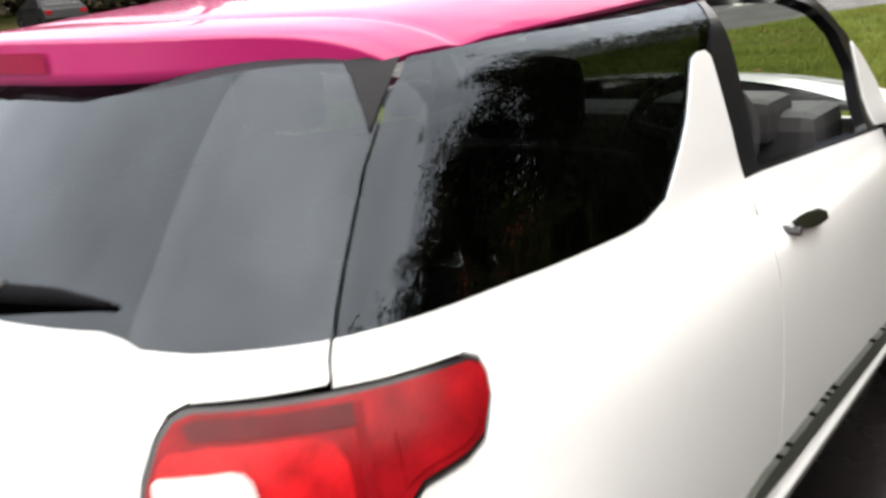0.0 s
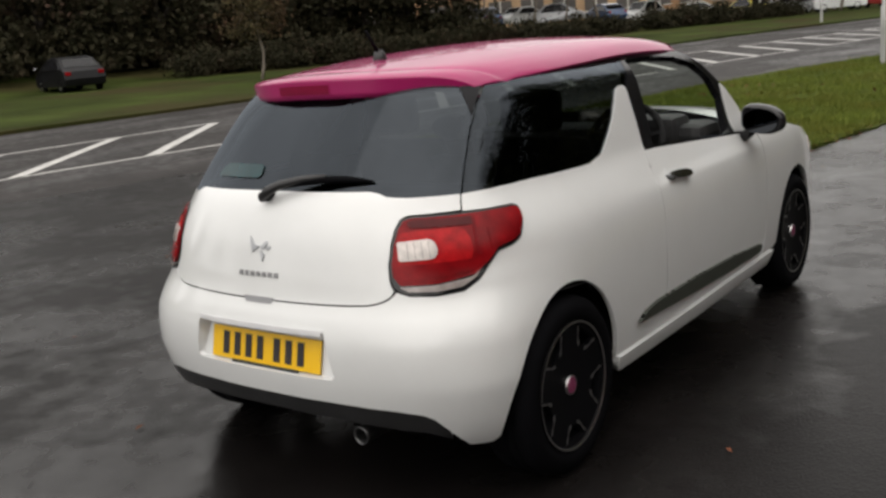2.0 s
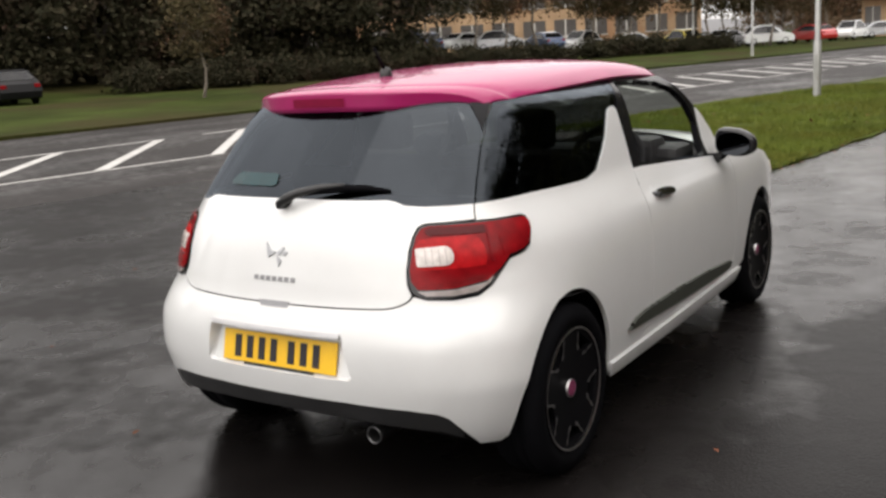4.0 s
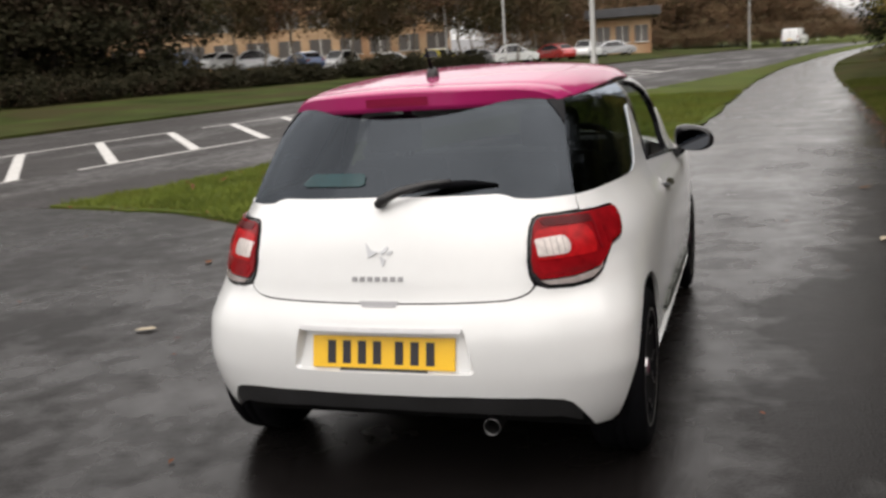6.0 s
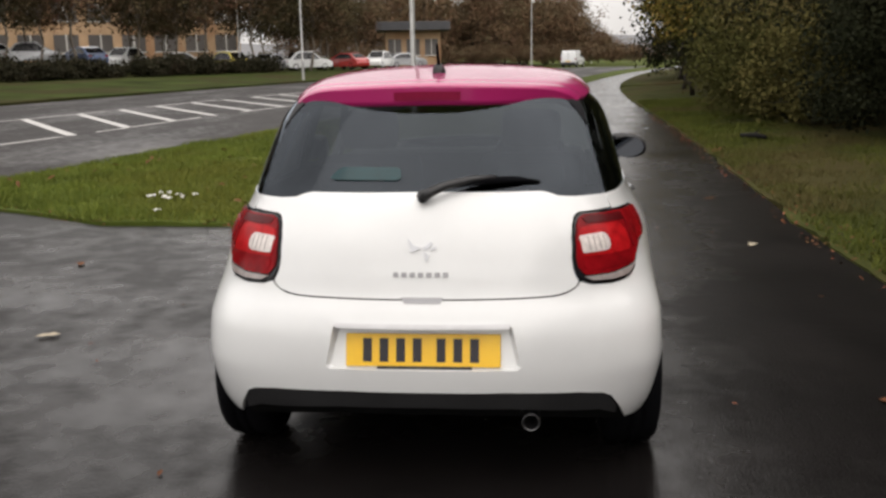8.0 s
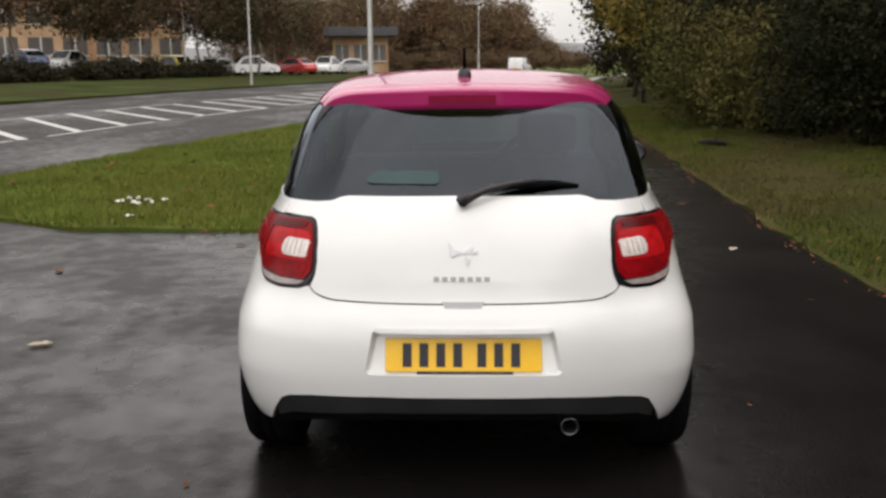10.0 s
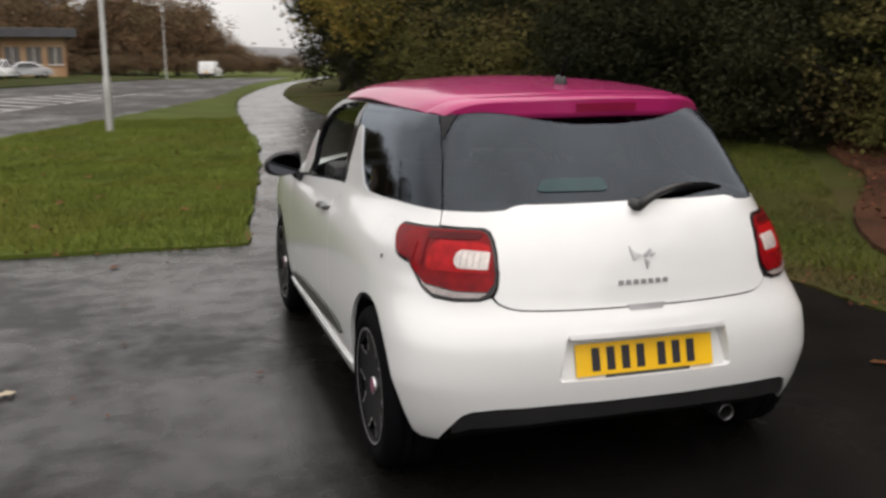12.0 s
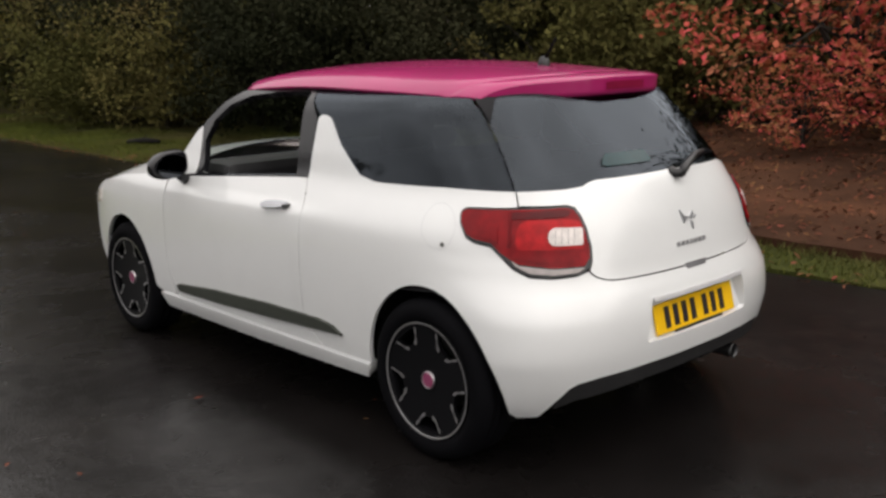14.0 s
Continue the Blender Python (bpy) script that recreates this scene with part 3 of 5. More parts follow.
def panel(name, outline, mat, parent, holes=(), off=0.0, lip=0.016, step=0.04, edge=0.02, label="", flip=False, flat=1.0):
    """A pressed panel of the car's skin, with its edges turned in."""
    v, f = fill(outline, holes, step, edge)
    if flip:
        v = v * np.array([-1, 1])
    p, n = skin(v[:, 0], v[:, 1]), normal(v[:, 0], v[:, 1])
    p = p + n * off
    fn = np.cross(p[f[:, 1]] - p[f[:, 0]], p[f[:, 2]] - p[f[:, 0]])
    bad = np.sum(fn * n[f].mean(1), -1) < 0
    f = np.where(bad[:, None], f[:, ::-1], f)
    verts, faces = [tuple(q) for q in p], [tuple(t) for t in f]
    if lip:
        low = {}
        for a, b in border(faces[:]):
            for i in (a, b):
                if i not in low:
                    low[i] = len(verts)
                    verts.append(tuple(p[i] - n[i] * lip))
            faces.append((b, a, low[a], low[b]))
    ob = from_lists(name, verts, faces, mat, parent, label)
    # shading follows the surface, flattened where flat is below 1; the turned edge its own faces
    me = ob.data
    shade = normal(v[:, 0] * flat, v[:, 1], .018)
    if lip:
        rim = {tuple(sorted(e)) for e in border([tuple(t) for t in f])}
        for e in me.edges:
            e.use_edge_sharp = tuple(sorted(e.vertices)) in rim
    split_normals = []
    for i, poly in enumerate(me.polygons):
        for k in poly.vertices:
            split_normals.append(tuple(shade[k]) if i < len(f) else (0.0, 0.0, 0.0))
    me.normals_split_custom_set(split_normals)
    return ob


def both(name, outline, mat, parent, **k):
    return panel(name, outline, mat, parent, **k), panel(name, outline, mat, parent, flip=True, **k)


car = thing("hatchback_car", "small white hatchback with bright pink roof parked on wet asphalt", "car")
ARCH_R, ARCH_F = 0.364, 0.360


def arch(y0, r, a0, a1, n=26):
    return sy(*[(y0 + .012 + r * (.895 if y0 > 1 or a0 + (a1 - a0) * i / n < 90 else .895 + .09 * math.cos(radians(a0 + (a1 - a0) * i / n)) ** 2) * math.cos(radians(a0 + (a1 - a0) * i / n)), .305 + r * math.sin(radians(a0 + (a1 - a0) * i / n))) for i in range(n + 1)])


LIGHT = [(.600, .964), (.70, .961), (.85, .956), (.975, .953), (.997, .945), (1.003, .928), (.998, .905), (.970, .862), (.938, .848), (.875, .838), (.838, .806),
         (.792, .765), (.768, .752), (.742, .743), (.70, .738), (.66, .736), (.60, .738), (.575, .741), (.553, .747), (.537, .756), (.527, .768), (.521, .785), (.520, .79), (.518, .83), (.533, .89), (.553, .93), (.564, .945), (.575, .955), (.587, .961)]
tailgate_half = [(0, 1.048), (.455, 1.044), (.49, 1.038), (.525, 1.026), (.60, 1.019), (.781, 1.013), (.777, .968), (.598, .970), (.570, .960), (.547, .932), (.527, .891),
                 (.512, .83), (.513, .788), (.518, .770), (.527, .752), (.519, .740), (.505, .7295), (.485, .7215), (.462, .7155), (.435, .7115), (.38, .7095), (.28, .708), (0, .706)]
panel("tailgate", mirrored(tailgate_half), WHITE, car, label="white tailgate panel, closed", step=0.035)

rear_arch = arch(0, ARCH_R, 122, 4)
seam_top = (.8735, .831)
bumper_half = [(0, .701), (.28, .703), (.38, .7045), (.437, .7065), (.465, .7105), (.488, .7165), (.509, .7250), (.524, .736), (.535, .748), (.575, .735), (.66, .730), (.745, .736), (.797, .761), (.842, .802), seam_top,
               (rear_arch[0][0], rear_arch[0][1])] + arch(0, ARCH_R, 124, 188, 14) + [(.80, .236), (.725, .240), (.632, .352), (.600, .368), (.52, .379), (.29, .388), (0, .389)]
RECESS = [(-.286, .622), (.286, .622), (.298, .614), (.326, .480), (.316, .470), (-.316, .470), (-.326, .480), (-.298, .614)]
panel("rear_bumper", mirrored(bumper_half), WHITE, car, holes=[RECESS], label="white rear bumper", step=0.035)
rim_pts = dense(RECESS, .03)
rim_out = [tuple(skin(s, z)) for s, z in rim_pts]
rim_in = [(p[0] * .955, -.584 - .25 * (.535 + (z - .545) * .90 - .5325) * -1 * 1.0, .540 + (z - .545) * .90) for p, (s, z) in zip(rim_out, rim_pts)]
count = len(rim_pts)
from_lists("plate_recess", rim_out + rim_in, [(i, (i + 1) % count, count + (i + 1) % count, count + i) for i in range(count)] + [tuple(range(count, 2 * count))], WHITE, car, smooth=False)
panel("valance", mirrored([(0, .386), (.29, .385), (.52, .376), (.598, .365), (.628, .350), (.668, .300), (.672, .268), (.60, .296), (.3, .322), (0, .328)]),
      BLACK_PLASTIC, car, off=-.004, lip=.07, label="black plastic lower valance", step=0.035)
panel("undertray", mirrored([(0, .350), (.60, .345), (.66, .30), (.60, .275), (0, .275)]), INNER, car, off=-.055, lip=0, step=.05)

DOOR_REAR = [(1.957, .990), (1.935, .935), (1.914, .86), (1.912, .46), (1.885, .37), (1.80, .302)]
quarter = [(.787, 1.013), (1.10, 1.014), (1.42, 1.008), (1.50, 1.009), (1.60, 1.028), (1.667, 1.075), (1.75, 1.135), (1.84, 1.222), (1.862, 1.240), (1.895, 1.249), (1.935, 1.249), (1.955, 1.236)] \
    + DOOR_REAR + [(1.49, .302)] + arch(0, ARCH_R, 0, 122, 26) + [(.8735, .831), (.942, .842), (.974, .856), (1.004, .903), (1.009, .930), (1.002, .949), (.98, .958), (.85, .961), (.783, .964)]
both("quarter_panel", quarter, WHITE, car, label="white rear quarter panel with a pointed shark fin", step=0.035)
BELT = [(.90, .987), (1.2, .966), (1.5, .944), (1.78, .924), (1.945, .912)]
door = [(a + .0045, b) for a, b in DOOR_REAR] + [(1.83, .300)] + sy((1.90, .300), (1.955, .40), (1.965, .60), (1.965, .80), (1.955, .900)) + sy(*BELT[::-1])
both("door", door, WHITE, car, label="white car door, closed", step=0.022)
BONNET = [(1.95, .915), (2.2, .905), (2.5, .875), (2.8, .818), (3.0, .760)]
wing = sy((1.970, .900), (1.970, .60), (1.96, .40), (1.93, .300)) + sy((2.10, .300)) + arch(2.46, ARCH_F, 178, 8, 26) + sy((2.86, .42), (2.94, .60), (3.0, .66), (3.04, .735)) + sy(*BONNET[::-1])
both("front_wing", wing, WHITE, car, label="white front wing", step=0.04)
sill = sy((.345, .297), (1.2, .295), (1.96, .295), (2.09, .295), (2.06, .222), (1.2, .222), (.37, .236))
both("sill", sill, WHITE, car, off=.012, lip=.05, label="white side sill")
nose_edge = sy((2.865, .42), (2.945, .60), (3.005, .655))
a_half = nose_edge[0][0]
front = [(s, z) for s, z in nose_edge] + [(LONG - .35, .70), (LONG, .70), (LONG + .35, .70)] + [(2 * LONG - s, z) for s, z in nose_edge[::-1]] \
    + [(2 * LONG - a_half + .04, .26), (LONG + .5, .21), (LONG, .2), (LONG - .5, .21), (a_half - .04, .26)]
panel("front_bumper", front, WHITE, car, label="white front bumper", step=0.06)
head = sy((2.80, .70), (3.01, .665)) + [(LONG - .38, .69), (LONG - .40, .74)] + sy((3.02, .742), (2.80, .775))
both("headlamp", head, CLEAR_LENS, car, off=.004, lip=.03)

# bonnet, windscreen and roof
nb = 26
ys = np.linspace(1.95, 3.0, nb)
edge_s = [at_y(y, float(np.interp(y, [p[0] for p in BONNET], [p[1] for p in BONNET]))) for y in ys]
edge_z = list(np.interp(ys, [p[0] for p in BONNET], [p[1] for p in BONNET]))
tail_s = list(np.linspace(edge_s[-1], LONG - .02, 12))[1:]
edge_s += tail_s
edge_z += list(np.linspace(.755, .705, len(tail_s)))
verts, faces, nq = [], [], 25
for i, (s, z) in enumerate(zip(edge_s, edge_z)):
    e = skin(s, z)
    lift = .115 * min(1, (len(edge_s) - 1 - i) / 16) ** .8
    for k in range(nq):
        q = -1 + 2 * k / (nq - 1)
        back = .10 * (1 - q * q) * max(0, 1 - i / 14)
        verts.append((e[0] * q, e[1] + back, z + lift * (1 - abs(q) ** 2.6)))
for i in range(len(edge_s) - 1):
    for k in range(nq - 1):
        a = i * nq + k
        faces.append((a, a + nq, a + nq + 1, a + 1))
from_lists("bonnet", verts, faces, WHITE, car, "white bonnet")

ROOF_X = [(-.35, .455), (-.1, .508), (.03, .540), (.3, .594), (.6, .610), (.9, .610), (1.3, .612), (1.5, .600), (1.65, .58)]
ROOF_E = [(-.35, 1.322), (.03, 1.330), (.4, 1.347), (.9, 1.361), (1.2, 1.357), (1.5, 1.338), (1.65, 1.315)]
ROOF_C = [(-.35, 1.396), (-.1, 1.412), (.17, 1.432), (.5, 1.450), (.9, 1.457), (1.3, 1.440), (1.6, 1.398), (1.7, 1.375)]
rx, re_, rc = (curve_at(p, 200) for p in (ROOF_X, ROOF_E, ROOF_C))


def roof_z(q, y):
    e, c = np.interp(y, re_[:, 0], re_[:, 1]), np.interp(y, rc[:, 0], rc[:, 1])
    return e + (c - e) * (.56 * (1 - abs(q) ** 13) + .44 * (1 - q * q))


def roof_pt(q, v):
    y0, y1 = -.266 + .271 * abs(q) ** 2.9, 1.62 - .13 * q * q
    y = y0 + (y1 - y0) * max(0.0, v)
    x, z = q * np.interp(y, rx[:, 0], rx[:, 1]), roof_z(q, y)
    # the spoiler is undercut below its trailing edge
    under = min(1.0, max(0.0, -v))
    soft = .010 * max(0.0, 1 - (y - y0) / .05) ** 2 + .006 * math.exp(-((y - y0 - .135) / .016) ** 2)
    return (x * (1 - .012 * under), y + .006 * under, z - soft - (.050 * (1 - .45 * abs(q) ** 6) + .012 * (1 - q * q) + .004) * under)


vs = [-1, -.7, -.35, -.1, 0, .004, .010, .018, .03, .045, .053, .058, .062, .066, .070, .074, .078, .082, .087, .095, .12, .16, .2] + list(np.linspace(.25, 1, 26))
qs = list(np.sin(np.linspace(-math.pi / 2, math.pi / 2, 61)))
verts, faces = [roof_pt(q, v) for v in vs for q in qs], []
nq = len(qs)
for i in range(len(vs) - 1):
    for k in range(nq - 1):
        a = i * nq + k
        faces.append((a, a + 1, a + nq + 1, a + nq))
top = list(verts)
rim_idx = list(range(nq)) + [i * nq + nq - 1 for i in range(1, len(vs))] + [(len(vs) - 1) * nq + k for k in range(nq - 2, -1, -1)] + [i * nq for i in range(len(vs) - 2, 0, -1)]
low = []
for i in rim_idx:
    low.append(len(verts))
    x, y, z = top[i]
    verts.append((x * (.97 if i < nq else .982), y + (.06 if i < nq else 0), z - (.002 if i < nq else .010)))
for a, b, c, d in zip(rim_idx, rim_idx[1:] + rim_idx[:1], low, low[1:] + low[:1]):
    faces.append((b, a, c, d))
roof = from_lists("roof", verts, faces, PINK, car, "bright pink roof with a small spoiler")

# high brake lamp in the spoiler
verts, faces = [], []
for i, v in enumerate((-.70, -.55, -.40, -.24)):
    for k in range(15):
        q = -.26 + .50 * k / 14
        x, y, z = roof_pt(q, v)
        verts.append((x, y - .004, z - .002))
for i in range(3):
    for k in range(14):
        a = i * 15 + k
        faces.append((a, a + 1, a + 16, a + 15))
from_lists("brake_lamp", verts, faces, BRAKE_LENS, car, "dark red high brake lamp")

# headlining
verts, faces = [], []
for i in range(14):
    for k in range(13):
        x, y, z = roof_pt(-.94 + 1.88 * k / 12, .10 + .88 * i / 13)
        verts.append((x, y, z - .035))
for i in range(13):
    for k in range(12):
        a = i * 13 + k
        faces.append((a, a + 1, a + 14, a + 13))
from_lists("headlining", verts, faces, CABIN, car)

# windscreen
verts, faces = [], []
for i in range(13):
    v = i / 12
    for k in range(21):
        q = -1 + 2 * k / 20
        lo = Vector((.735 * q, 1.955 + .10 * (1 - q * q), .935 + .085 * (1 - abs(q) ** 2.6)))
        hi = Vector(roof_pt(q * .98, 1.0)) + Vector((0, -.01, -.012))
        p = lo.lerp(hi, v)
        verts.append(tuple(p + Vector((0, .05, .05)) * (4 * v * (1 - v)) * .9))
for i in range(12):
    for k in range(20):
        a = i * 21 + k
        faces.append((a, a + 1, a + 22, a + 21))
windscreen = from_lists("windscreen", verts, faces, CLEAR, car, "clear windscreen")
windscreen.visible_shadow = False

# side glazing
FRONT_WIN = sy((.905, .997), (1.2, .975), (1.5, .953), (1.665, .941), (1.685, .97), (1.715, 1.10), (1.655, 1.20), (1.54, 1.275), (1.40, 1.318), (1.2, 1.338), (.97, 1.344), (.945, 1.335))
FRAME = sy((.812, .990), (.90, .990), (1.2, .970), (1.5, .948), (1.78, .928), (1.95, .915), (1.945, .94), (1.86, 1.06), (1.74, 1.185), (1.60, 1.285), (1.49, 1.338), (1.2, 1.357), (.93, 1.362), (.89, 1.30), (.825, 1.235))
both("window_frame", FRAME, BLACK_GLOSS, car, holes=[FRONT_WIN], off=-.003, lip=.03, label="black gloss window frame and pillars")
LOW_PANE = sy((.905, .997), (1.2, .975), (1.5, .953), (1.665, .941), (1.667, .948), (1.5, .962), (1.2, .984), (.905, 1.006))
both("lowered_window", LOW_PANE, CLEAR, car, off=-.014, lip=.004, label="clear side window wound down")
QUARTER_GLASS = [(.793, 1.009), (1.10, 1.010), (1.42, 1.004), (1.50, 1.004), (1.605, 1.024), (1.672, 1.071), (1.755, 1.131), (1.845, 1.219), (1.866, 1.236), (1.897, 1.245), (1.945, 1.245)] \
    + sy((.885, 1.30), (.915, 1.355), (.4, 1.346)) + [(.835, 1.328), (.797, 1.28), (.782, 1.20), (.785, 1.10)]
both("quarter_window", QUARTER_GLASS, PRIVACY, car, off=-.004, lip=.012, label="dark tinted quarter window")
rear_glass_half = [(0, 1.043), (.455, 1.039), (.488, 1.033), (.523, 1.021), (.60, 1.014), (.786, 1.008), (.779, 1.10), (.776, 1.20), (.790, 1.28), (.820, 1.336), (.5, 1.350), (0, 1.352)]
# normals bent flatter than the glass, so its edges mirror more sky
panel("rear_window", mirrored(rear_glass_half), PRIVACY, car, off=-.004, lip=.012, label="dark tinted rear window", step=.04, flat=.72)
both("window_corner", [(.722, 1.330), (.742, 1.290), (.774, 1.240), (.782, 1.270), (.800, 1.300), (.822, 1.331)], BLACK_SATIN, car, off=.001, lip=.006)
a_pillar = sy((1.735, .940), (1.935, .920), (1.93, .96), (1.90, 1.035), (1.80, 1.135), (1.755, 1.165), (1.742, 1.10))
both("pillar_cover", a_pillar, WHITE, car, off=.001, lip=.006)
panel("sticker", [(-.390, 1.090), (-.370, 1.084), (-.110, 1.084), (-.094, 1.092), (-.100, 1.118), (-.116, 1.125), (-.340, 1.125), (-.366, 1.114)], TEAL, car, off=.0005, lip=0, label="teal sticker on the rear window")

# tail lamps
for sgn in (False, True):
    lamp = panel("tail_lamp", LIGHT, BLACK_GLOSS, car, off=.004, lip=.03, flip=sgn, label="red tail lamp with a white centre")
    grow = lambda pts: [(.76 + (a - .76) * 1.018, .86 + (b - .86) * 1.025) for a, b in pts]
    panel("red_lens", grow([(.608, .955), (.70, .952), (.85, .948), (.970, .945), (.990, .937), (.994, .925), (.990, .906), (.963, .868), (.933, .856), (.868, .846), (.828, .812), (.784, .782), (.66, .768), (.555, .770), (.533, .796), (.530, .83), (.545, .888), (.565, .928), (.584, .948)]),
          RED_LENS, lamp, off=.010, lip=.007, flip=sgn, step=.025, label="red lens")
    panel("tip_lens", [(.590, .946), (.612, .951), (.70, .948), (.80, .944), (.80, .920), (.70, .925), (.60, .930)], DEEP_RED_LENS, lamp, off=.0125, lip=.004, flip=sgn, step=.025, label="deep red lens")
    panel("lens_divider", [(.800, .943), (.812, .943), (.806, .850), (.812, .834), (.800, .834), (.795, .850)], DIM_RED_LENS, lamp, off=.0125, lip=.004, flip=sgn, step=.025)
    panel("lens_surround", [(.548, .826), (.545, .86), (.555, .905), (.568, .917), (.62, .921), (.740, .918), (.768, .908), (.780, .884), (.782, .850), (.774, .826)], BRIGHT_RED_LENS, lamp, off=.0125, lip=.004, flip=sgn, step=.025)
    panel("white_lens", [(.550, .889), (.555, .893), (.645, .895), (.658, .892), (.668, .882), (.672, .866), (.668, .850), (.658, .841), (.645, .838), (.555, .838), (.550, .842)], CLEAR_LENS, lamp, off=.016, lip=.008, flip=sgn, step=.02, label="white reversing lens")
    for k in range(4):
        a = .580 + .022 * k
        panel("lens_rib", [(a, .889), (a + .002, .889), (a + .002, .842), (a, .842)], SMOKE_LENS, lamp, off=.0175, lip=.003, flip=sgn, step=.02)
    panel("lower_band", [(.548, .815), (.66, .816), (.78, .820), (.812, .818), (.79, .800), (.76, .788), (.66, .780), (.560, .782), (.545, .798)], RED_LENS, lamp, off=.0135, lip=.005, flip=sgn, step=.025, label="darker red band")
    panel("tip_band", [(.845, .905), (.90, .915), (.972, .918), (.980, .906), (.955, .874), (.928, .864), (.870, .856), (.845, .845)], RED_LENS, lamp, off=.0135, lip=.005, flip=sgn, step=.025)
    panel("clear_strip", [(.548, .763), (.66, .762), (.775, .774), (.800, .790), (.786, .772), (.740, .750), (.66, .743), (.576, .748)], SMOKE_LENS, lamp, off=.010, lip=.007, flip=sgn, step=.02, label="smoked clear strip")

# number plate: a yellow plate with plain dark bars
plate_m = Matrix.Translation((0, -.594, .532)) @ Euler((radians(-13), 0, 0)).to_matrix().to_4x4()
bm = bmesh.new()
box(bm, -.26, .26, -.004, .004, -.0555, .0555, .003, plate_m)
plate = part("number_plate", bm, YELLOW, car, "yellow number plate with dark bars")
x = -.205
for i in range(7):
    bm = bmesh.new()
    box(bm, x + .003, x + .033, -.0062, -.0035, -.0395, .0395, 0, plate_m)
    part("plate_bar", bm, INK, plate)
    x += .056 + (.024 if i == 3 else 0)
bm = bmesh.new()
box(bm, -.155, .165, -.0075, -.003, -.0665, -.0535, .002, plate_m)
part("plate_holder", bm, BLACK_PLASTIC, plate)
for i in range(4):
    bm = bmesh.new()
    box(bm, -.12 + .07 * i, -.08 + .07 * i, -.009, -.007, -.063, -.057, 0, plate_m)
    part("holder_bar", bm, DARK_GREY_TRIM, plate)
panel("chrome_strip", [(-.292, .628), (.292, .628), (.288, .612), (-.288, .612)], SATIN, car, off=.006, lip=.02, step=.03, label="bright satin strip above the number plate")
panel("tailgate_handle", [(-.072, .712), (.072, .712), (.060, .692), (-.060, .692)], LETTERING, car, off=.002, lip=.01, step=.03)

# badge and lettering as plain shapes
for pts in ([(-.052, .905), (-.030, .880), (-.002, .873), (-.038, .855)], [(.002, .872), (.030, .893), (.036, .884), (.014, .864)], [(.004, .862), (.024, .848), (.014, .826), (.008, .845)], [(.030, .872), (.050, .878), (.048, .870), (.032, .864)]):
    panel("badge", pts, SILVER, car, off=.005, lip=.005, step=.02, edge=.01)
for i in range(7):
    panel("letter_bar", [(-.098 + .028 * i, .793), (-.080 + .028 * i, .793), (-.080 + .028 * i, .777), (-.098 + .028 * i, .777)], LETTERING, car, off=.003, lip=.003, step=.02)

# rear wiper
bm = bmesh.new()
lathe(bm, [(-.018, 0.001), (-.018, .016), (.02, .020), (.022, .024), (.03, .024)], 16, "Y", Matrix.Translation((0, -.505, 1.034)))
wiper = part("rear_wiper", bm, BLACK_PLASTIC, car, "black rear wiper", smooth=True)
arm = [(0, -.520, 1.034), (.03, -.515, 1.055), (.08, -.505, 1.075), (.16, -.475, 1.090), (.24, -.455, 1.094)]
bm = bmesh.new()
tube(bm, arm, [.016, .017, .014, .012, .009], 8)
part("wiper_arm", bm, BLACK_PLASTIC, wiper, smooth=True)
bm = bmesh.new()
tube(bm, [(.06, -.500, 1.062), (.14, -.478, 1.077), (.22, -.458, 1.085), (.31, -.430, 1.083), (.39, -.402, 1.072)], [.006, .012, .014, .012, .005], 8)
part("wiper_blade", bm, RUBBER, wiper, smooth=True)

# aerial
bm = bmesh.new()
lathe(bm, [(0, .027), (.014, .026), (.030, .020), (.040, .010)], 14, "Z", Matrix.Translation((0, .155, 1.428)))
aerial = part("aerial", bm, BLACK_PLASTIC, car, "short black roof aerial", smooth=True)
bm = bmesh.new()
tube(bm, [(0, .155, 1.45), (0, .12, 1.495), (0, .09, 1.54)], [.008, .006, .005], 8)
part("aerial_rod", bm, RUBBER, aerial, smooth=True)

